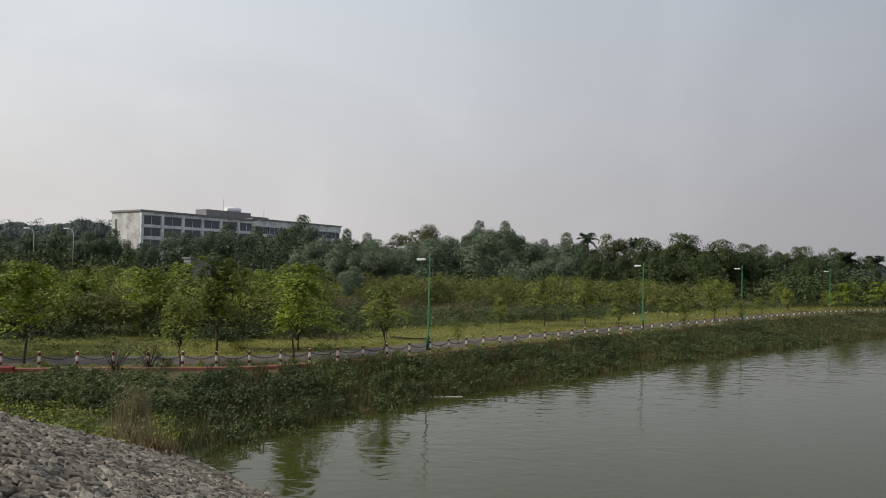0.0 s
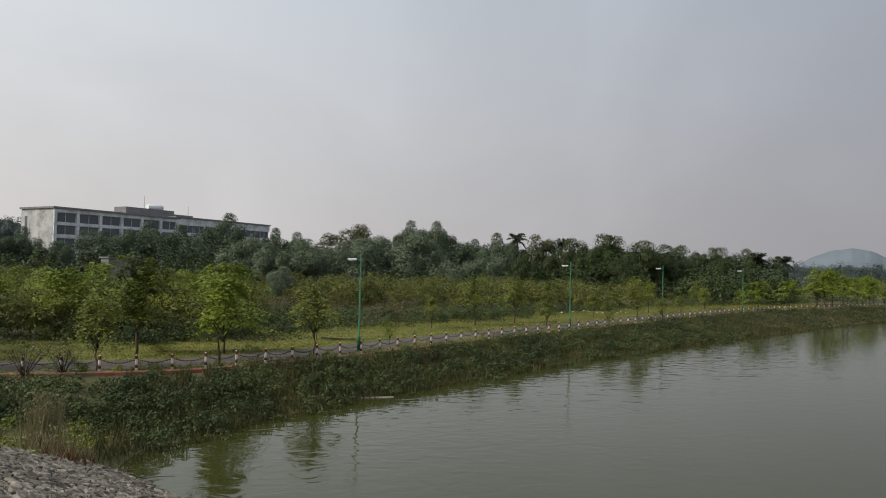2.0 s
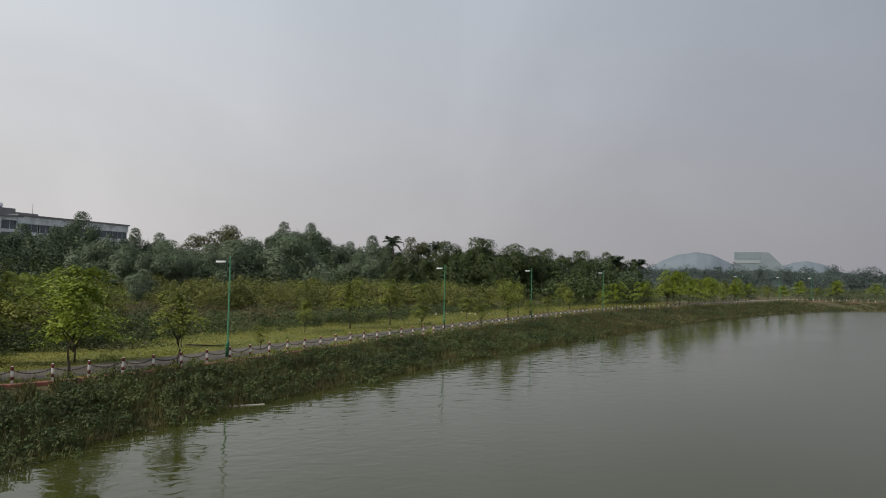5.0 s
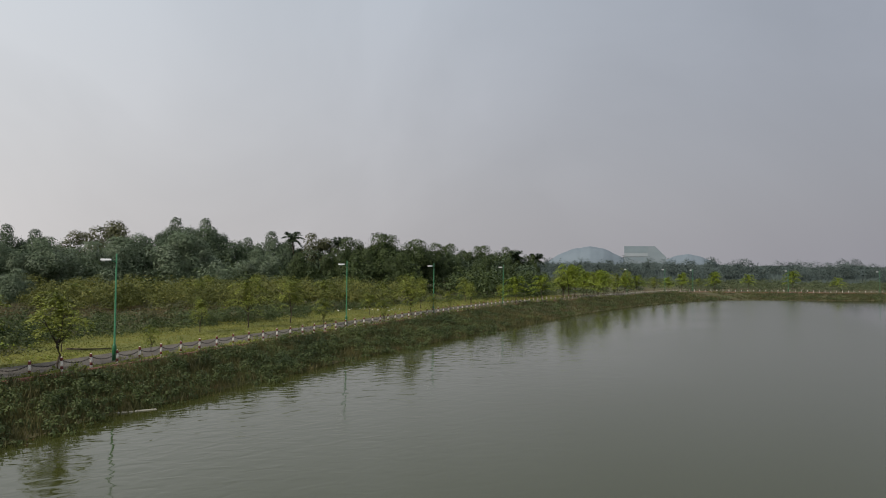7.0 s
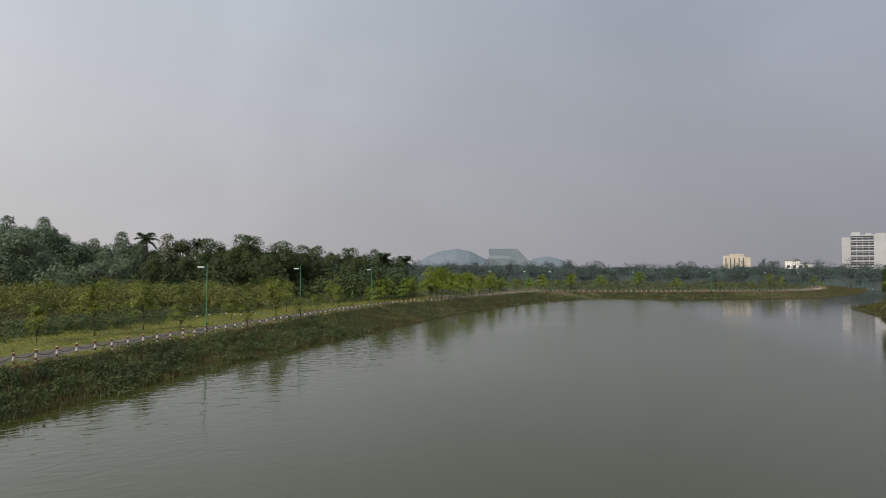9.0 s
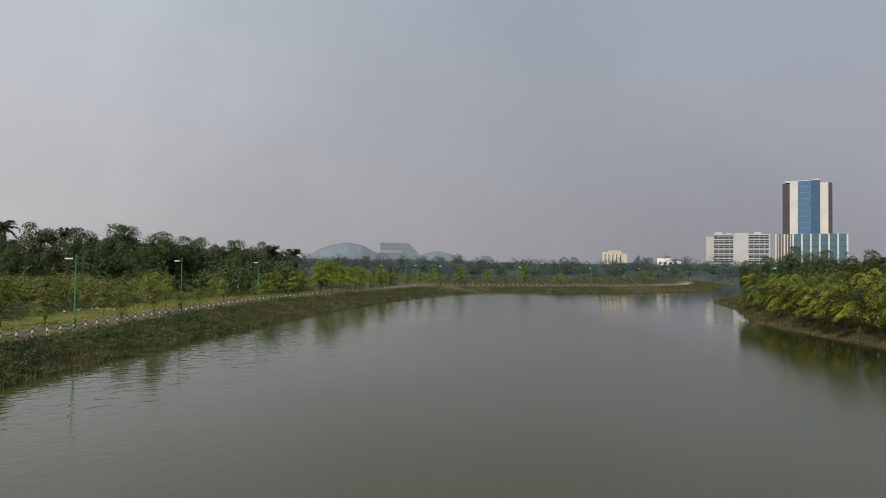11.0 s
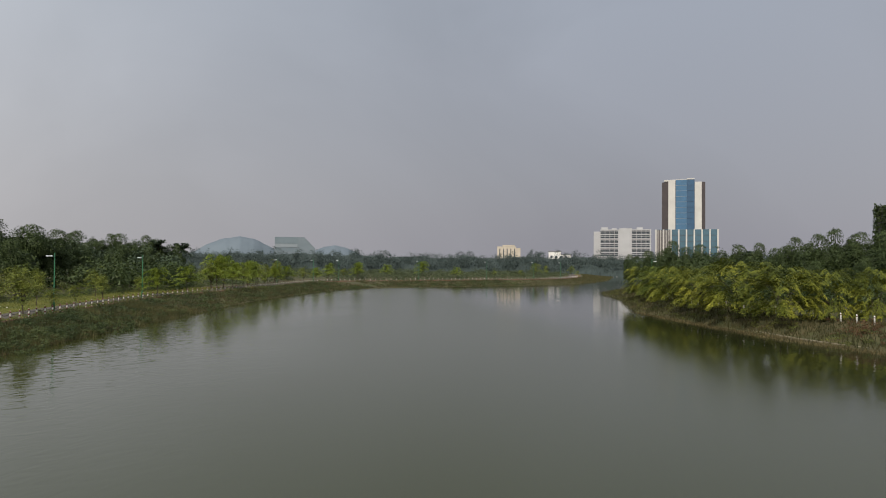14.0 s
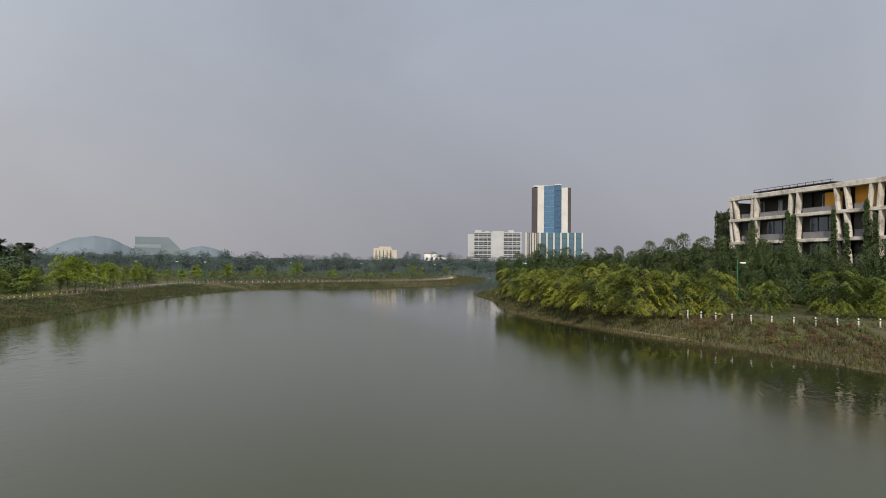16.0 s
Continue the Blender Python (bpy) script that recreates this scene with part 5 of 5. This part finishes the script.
def rails():
    pts, way = spread(KERB_L, 1.4)
    b, c = bollard_template(), chain_template(1.4)
    first = True
    rnd = random.Random(3)
    start = 10
    for i in range(start, min(len(pts), 205)):
        x, y = pts[i] + np.array((-way[i, 1], way[i, 0])) * 0.3
        yaw = math.atan2(way[i, 1], way[i, 0])
        m = Matrix.Translation((x, y, PZ)) @ Euler((rnd.gauss(0, 0.02), rnd.gauss(0, 0.02), yaw)).to_matrix().to_4x4()
        if first:
            b.matrix_basis = m
        else:
            copy_thing(b, m)
        if i < 95 and i + 1 < len(pts):
            x2, y2 = pts[i + 1] + np.array((-way[i + 1, 1], way[i + 1, 0])) * 0.3
            m = Matrix.Translation((x, y, PZ)) @ Euler((0, 0, math.atan2(y2 - y, x2 - x))).to_matrix().to_4x4()
            if first:
                c.matrix_basis = m
            else:
                copy_thing(c, m)
        first = False
    pts, way = spread(KERB_R, 1.55)
    b = pale_bollard_template()
    first = True
    for i in [k for k in range(len(pts)) if pts[k, 0] < 102 and pts[k, 1] > -24]:
        m = Matrix.Translation((pts[i, 0], pts[i, 1], RZ)) @ Euler((rnd.gauss(0, 0.02), rnd.gauss(0, 0.02), 0)).to_matrix().to_4x4()
        if first:
            b.matrix_basis, first = m, False
        else:
            copy_thing(b, m)


rails()


def lamp_template():
    ob = thing("street_lamp", "green street lamp with a white head on a short arm", "street lamp", "street lamps")
    bm = bmesh.new()
    tube(bm, [(0, 0, -0.1), (0, 0, 0.02), (0, 0, 0.03), (0, 0, 5.3)], [0.14, 0.14, 0.052, 0.036], 10)
    part("pole", bm, M_GREENPOLE, ob)
    bm = bmesh.new()
    tube(bm, [(0, 0, 0.02), (0, 0, 0.75), (0, 0, 0.85)], [0.10, 0.095, 0.062], 10)
    part("base", bm, M_GREENPOLE, ob)
    bm = bmesh.new()
    tube(bm, [(0, 0, 4.86), (-0.12, 0, 4.92), (-0.30, 0, 4.97)], [0.028, 0.028, 0.025], 8)
    part("arm", bm, M_GREENPOLE, ob)
    bm = boxes((-0.72, -0.22, -0.12, 0.12, 4.94, 5.04), bevel=0.03)
    for v in bm.verts:
        if v.co.x < -0.6:
            v.co.y *= 0.6
    part("head", bm, M_LAMPHEAD, ob)
    bm = boxes((-0.66, -0.34, -0.08, 0.08, 4.925, 4.939))
    part("lens", bm, M_WHITE, ob)
    return ob


lamp = lamp_template()
for k, (x, y, z, turn) in enumerate([(-0.75, 36.4, PZ, 0), (15.7, 51.7, PZ, 0), (28.7, 63.3, PZ, 0), (45.3, 77.2, PZ, 0), (91, 105.5, PZ, 0), (107.9, 112.6, PZ, -20), (118.8, 115, PZ, -60), (138, 104.7, PZ, -60), (159.4, 96.9, PZ, -60), (177, 91.2, PZ, -50), (194.2, 90.5, PZ, -40), (66.2, 0.35, RZ, 95), (103, 32.5, RZ, 120), (-21, 30, PZ, 0)]):
    m = pose(x, y, z, 0, 0, turn)
    if k == 0:
        lamp.matrix_basis = m
    else:
        copy_thing(lamp, m)


def lawn_blades():
    """Short grass standing up from the lawn and the verge."""
    left = np.stack([-KLW[:, 1], KLW[:, 0]], 1)
    n = 80000
    i = RNG.integers(20, 190, n)
    o = np.where(RNG.random(n) < 0.12, RNG.uniform(0.15, 1.3, n), RNG.uniform(4.0, 14.5, n))
    p = KL[i] + left[i] * o[:, None] + RNG.normal(size=(n, 2)) * 0.3
    v, f = blades(np.column_stack([p, np.full(n, PZ + 0.01)]), RNG.uniform(0.03, 0.09, n), 0.06, 0.8)
    tagged(new("grass", mesh_from("grass", v, f, L_LAWN)), "short yellow-green grass blades on the lawn", "grass", kind="stuff")


lawn_blades()


def verge_weeds():
    left = np.stack([-KLW[:, 1], KLW[:, 0]], 1)
    n = 480
    i = RNG.integers(14, 190, n)
    q = KL[i] + left[i] * np.where(RNG.random(n) < 0.8, RNG.uniform(0.0, 1.2, n), RNG.uniform(4.2, 5.2, n))[:, None]
    scatter("verge_weeds", "small green weeds along the kerb and path", "weeds", L_YOUNG, [(x, y, PZ - 0.02, RNG.uniform(0.25, 0.8), RNG.uniform(0.12, 0.55)) for x, y in q], 230, 0.09)


verge_weeds()

i = RNG.integers(8, 230, 430)
q = LAWN_EDGE[i] + RNG.normal(size=(430, 2)) * 1.3
scatter("edge_weeds", "dark low weeds along the lawn's far edge", "weeds", L_WEED, [(x, y, PZ - 0.05, RNG.uniform(0.9, 2.4), RNG.uniform(0.4, 1.3)) for x, y in q], 55, 0.16)

# ---- small things beside the path and in the water ----


def twig_bush(x, y, z, h, w, seed):
    rnd = random.Random(seed)
    ob = thing("twiggy_bush", "sparse leafless twiggy bush at the kerb", "bush", at=(x, y, z))
    bm = bmesh.new()
    ends = []
    for i in range(16):
        a, lean = rnd.uniform(0, math.tau), rnd.uniform(0.15, 0.95)
        e = Vector((math.cos(a) * w * 0.5 * lean, math.sin(a) * w * 0.5 * lean, h * rnd.uniform(0.6, 1.0)))
        mid = e * 0.5 + Vector((rnd.uniform(-0.1, 0.1), rnd.uniform(-0.1, 0.1), 0.12))
        tube(bm, [(0, 0, -0.05), mid, e], [0.018, 0.012, 0.005], 4)
        for _ in range(3):
            s = mid.lerp(e, rnd.random())
            t = s + Vector((rnd.uniform(-0.3, 0.3), rnd.uniform(-0.3, 0.3), rnd.uniform(0.05, 0.35)))
            tube(bm, [s, t], [0.008, 0.004], 4)
            ends.append(t)
    part("twig_spray", bm, M_BARK, ob)
    p = np.repeat(np.array(ends), 5, 0) + RNG.normal(size=(len(ends) * 5, 3)) * 0.08
    v, f = leaves(p, RNG.normal(size=p.shape) + np.array((0, 0, 0.6)), np.full(len(p), 0.07), 0.5)
    lf = new("foliage", mesh_from("foliage", v, f, L_OLIVE))
    lf.parent = ob


twig_bush(-13.4, 27.2, PZ, 1.5, 2.3, 1)
twig_bush(-12.3, 27.9, PZ, 1.1, 1.6, 2)


def reed_clump(x, y, z, h, w, n):
    p = np.stack([x + RNG.normal(size=n) * w, y + RNG.normal(size=n) * w, np.full(n, z - 0.05)], 1)
    v, f = blades(p, RNG.uniform(0.5, 1.0, n) * h, 0.035, 0.24)
    # seed plumes towards the tips
    k = n * 2
    q = p[RNG.integers(0, n, k)] + np.column_stack([RNG.normal(size=(k, 2)) * w * 0.9, RNG.uniform(0.55, 1.0, k) * h])
    pv, pf = leaves(q, RNG.normal(size=q.shape), RNG.uniform(0.05, 0.12, k), 0.35, np.tile((0, 0, 1.0), (k, 1)))
    pf = pf + len(v)
    v, f = np.concatenate([v, pv]), np.concatenate([f, pf])
    ob = tagged(new("reed_clump", mesh_from("reed_clump", v, f, L_REED)), "tall dry beige reed clump at the water's edge", "reeds")
    return ob


reed_clump(-9.1, 19.6, 0.35, 1.8, 0.2, 360)
reed_clump(-8.5, 18.6, 0.45, 0.9, 0.35, 200)
pts = np.column_stack([RNG.normal(-7.4, 0.35, 70), RNG.normal(17.5, 0.4, 70)])
v, f = blades(np.column_stack([pts, np.maximum(0.2, dam_height(pts))]), RNG.uniform(0.25, 0.6, 70), 0.05, 0.5)
tagged(new("dry_tuft", mesh_from("dry_tuft", v, f, L_RUST)), "rusty dry weeds between the stones", "weeds", kind="stuff")

# bright weeds in the hollow beside the paved slope
n = 900
pts = np.column_stack([RNG.uniform(-20, -8.3, n), RNG.uniform(11.5, 26, n)])
z = height(pts)
ok = (z > 0.1)
scatter("hollow_weeds", "fresh green creeping weeds beside the stone slope", "weeds", L_YOUNG, [(x, y, q - 0.12, RNG.uniform(0.6, 1.3), RNG.uniform(0.25, 0.55)) for (x, y), q in zip(pts[ok], z[ok]) if y < 23.2], 110, 0.115)
scatter("bank_weeds", "dark green brambles below the kerb", "weeds", L_WEED, [(x, y, q - 0.12, RNG.uniform(0.8, 1.6), RNG.uniform(0.5, 1.1) * (0.45 if y > 23.6 and x < -14.5 else 1.0)) for (x, y), q in zip(pts[ok], z[ok]) if y > 22.4], 110, 0.13)

# painted end of the kerb
i = KL[:, 0] < -16.6
tagged(ribbon(KL[i], KLW[i], -0.50, -0.19, 0.5, PZ + 0.26, M_REDWALL, "low_red_wall", 0.02), "low red-painted wall at the kerb", "wall")

# cut branches left on the lawn
pts = np.column_stack([RNG.normal(-7.4, 1.3, 700), RNG.normal(41.2, 0.9, 700), PZ + 0.05 + np.abs(RNG.normal(0, 0.16, 700))])
v, f = leaves(pts, RNG.normal(size=pts.shape) + np.array((0, 0, 0.8)), RNG.uniform(0.12, 0.28, 700), 0.4)
tagged(new("brush_pile", mesh_from("brush_pile", v, f, L_BROWNISH)), "heap of cut brownish branches on the lawn", "branches", kind="stuff")

# fallen branch beside the lamp
bm = bmesh.new()
tube(bm, [(-3.2, 41.6, PZ + 0.12), (-2.2, 41.2, PZ + 0.10), (-1.0, 41.3, PZ + 0.09)], [0.05, 0.04, 0.02], 6)
tagged(part("fallen_branch", bm, M_BARK), "dark fallen branch lying on the lawn", "branch")

# scraps of white litter on the grass
rnd = random.Random(5)
for k in range(46):
    if k < 34:
        x, y = 24 + rnd.gauss(0, 3.2), 72.5 + rnd.gauss(0, 2.6)
    else:
        x = rnd.uniform(-20, 18)
        y = 38.5 + 0.95 * max(0, x + 12) + rnd.uniform(-3, 5)
    w = rnd.uniform(0.12, 0.26) if k < 34 else rnd.uniform(0.05, 0.11)
    bm = bmesh.new()
    bmesh.ops.create_icosphere(bm, subdivisions=1, radius=w * 0.6)
    for v in bm.verts:
        v.co = Vector((v.co.x * rnd.uniform(0.6, 1.2), v.co.y * rnd.uniform(0.5, 1.0), max(-0.02, v.co.z * 0.7 * rnd.uniform(0.5, 1.3))))
    ob = part("litter_scrap", bm, M_WHITE)
    ob.matrix_basis = pose(x, y, PZ + 0.02, 0, 0, rnd.uniform(0, 360))
    tagged(ob, "crumpled white scrap of litter on the grass", "litter", "litter on the lawn")

# floating plank
bm = boxes((-0.75, 0.75, -0.09, 0.09, -0.03, 0.035), bevel=0.012)
ob = tagged(part("floating_plank", bm, M_CONCRETE), "pale weathered plank floating at the bank", "plank")
ob.matrix_basis = pose(0.25, 29.1, 0.0, 1, 1, 12)

# tall grey road lamps beyond the scrub
for az, r, el in ((-31.9, 135, 2.05), (-29.35, 135, 2.15)):
    ob = thing("road_lamp", "grey road lamp with a curved neck", "street lamp", "road lamps", on(az, r, PZ))
    h = 4.7 + math.tan(radians(el)) * r
    bm = bmesh.new()
    tube(bm, [(0, 0, 0), (0, 0, h - 1.2), (-0.3, 0, h - 0.3), (-0.9, 0, h)], [0.11, 0.08, 0.06, 0.05], 8)
    part("pole", bm, M_CONCRETE, ob)
    part("head", boxes((-1.8, -0.8, -0.16, 0.16, h - 0.12, h + 0.06), bevel=0.04), M_LAMPHEAD, ob)

# ---- stone paving of the dam's slope ----


def stone_mesh(k, rnd):
    """A flat split stone: an uneven outline, broken edges and a nearly level face."""
    bm = bmesh.new()
    n = 6 + k % 2
    way = [(i + rnd.uniform(-0.28, 0.28)) * math.tau / n for i in range(n)]
    far = [0.5 * rnd.uniform(0.82, 1.2) for _ in range(n)]
    rings = []
    for share, z in ((1.0, -0.25), (1.0, 0.16), (0.84, 0.30)):
        rings.append([bm.verts.new((math.cos(a) * r * share, math.sin(a) * r * share, z + rnd.uniform(-0.06, 0.06))) for a, r in zip(way, far)])
    for lo, hi in zip(rings, rings[1:]):
        for i in range(n):
            bm.faces.new((lo[i], lo[(i + 1) % n], hi[(i + 1) % n], hi[i]))
    bm.faces.new(rings[-1])
    bmesh.ops.triangulate(bm, faces=bm.faces[:])
    me = bpy.data.meshes.new("stone")
    bm.to_mesh(me)
    bm.free()
    me.materials.append(M_STONE)
    return me


def paving():
    rnd = random.Random(9)
    along = np.array((0.733, -0.68))
    # bedding under the stones
    n = 24
    S, Q = np.meshgrid(np.linspace(-19.5, 6, n), np.linspace(0.0, 9.9, n))
    p = S.ravel()[:, None] * along + Q.ravel()[:, None] * DAM
    z = np.where(p[:, 0] < -7.6 + (p[:, 1] - 16) * 0.09, dam_height(p) - 0.3, dam_height(p))
    a = (np.arange(n - 1)[:, None] * n + np.arange(n - 1)).ravel()
    bed = new("stone_slope", mesh_from("stone_slope", np.column_stack([p, z - 0.04]), np.stack([a, a + 1, a + 1 + n, a + n], 1), M_MORTAR))
    tagged(bed, "sloping dam face paved with rough grey stones", "slope", kind="structure")
    meshes = [stone_mesh(k, rnd) for k in range(10)]
    normal = Vector((DAM[0] * 0.5, DAM[1] * 0.5, 1)).normalized()
    tilt = Vector((0, 0, 1)).rotation_difference(normal).to_matrix().to_4x4()
    made, rv, rf = 0, [], []
    q = 0.7
    while q < 9.55:
        step = 0.155 if q < 8.2 else 0.28
        s = -19.6
        while s < -2.0:
            u = q + rnd.uniform(-0.03, 0.03)
            t = s + rnd.uniform(-0.03, 0.03)
            x, y = along * t + DAM * u
            size = step * rnd.uniform(0.9, 1.3)
            s += step * rnd.uniform(0.95, 1.25)
            if x < -7.7 + (y - 16) * 0.09 or y < 1.5:
                continue
            zz = float(dam_height(np.array([[x, y]]))[0])
            m = Matrix.Translation((x, y, zz + rnd.uniform(-0.02, 0.02))) @ tilt @ Euler((rnd.gauss(0, 0.13), rnd.gauss(0, 0.13), -0.75 + rnd.gauss(0, 0.4))).to_matrix().to_4x4() @ Matrix.Diagonal((size * 1.2, size * 0.82, size * rnd.uniform(0.4, 0.7), 1))
            me = meshes[rnd.randrange(10)]
            if made < 300 and u > 1.0 and x < -2.2 and y > 4.5:
                ob = new("stone", me)
                ob.parent = bed
                ob.matrix_basis = m
                made += 1
            else:
                base = sum(len(v) for v in rv)
                rv.append(np.array([m @ v.co for v in me.vertices]))
                rf.append(np.array([list(pl.vertices) for pl in me.polygons]) + base)
        q += step * 0.98
    rest = new("stones", mesh_from("stones", np.concatenate(rv), np.concatenate(rf), M_STONES))
    rest.parent = bed
    tagged(rest, kind="stuff")


paving()
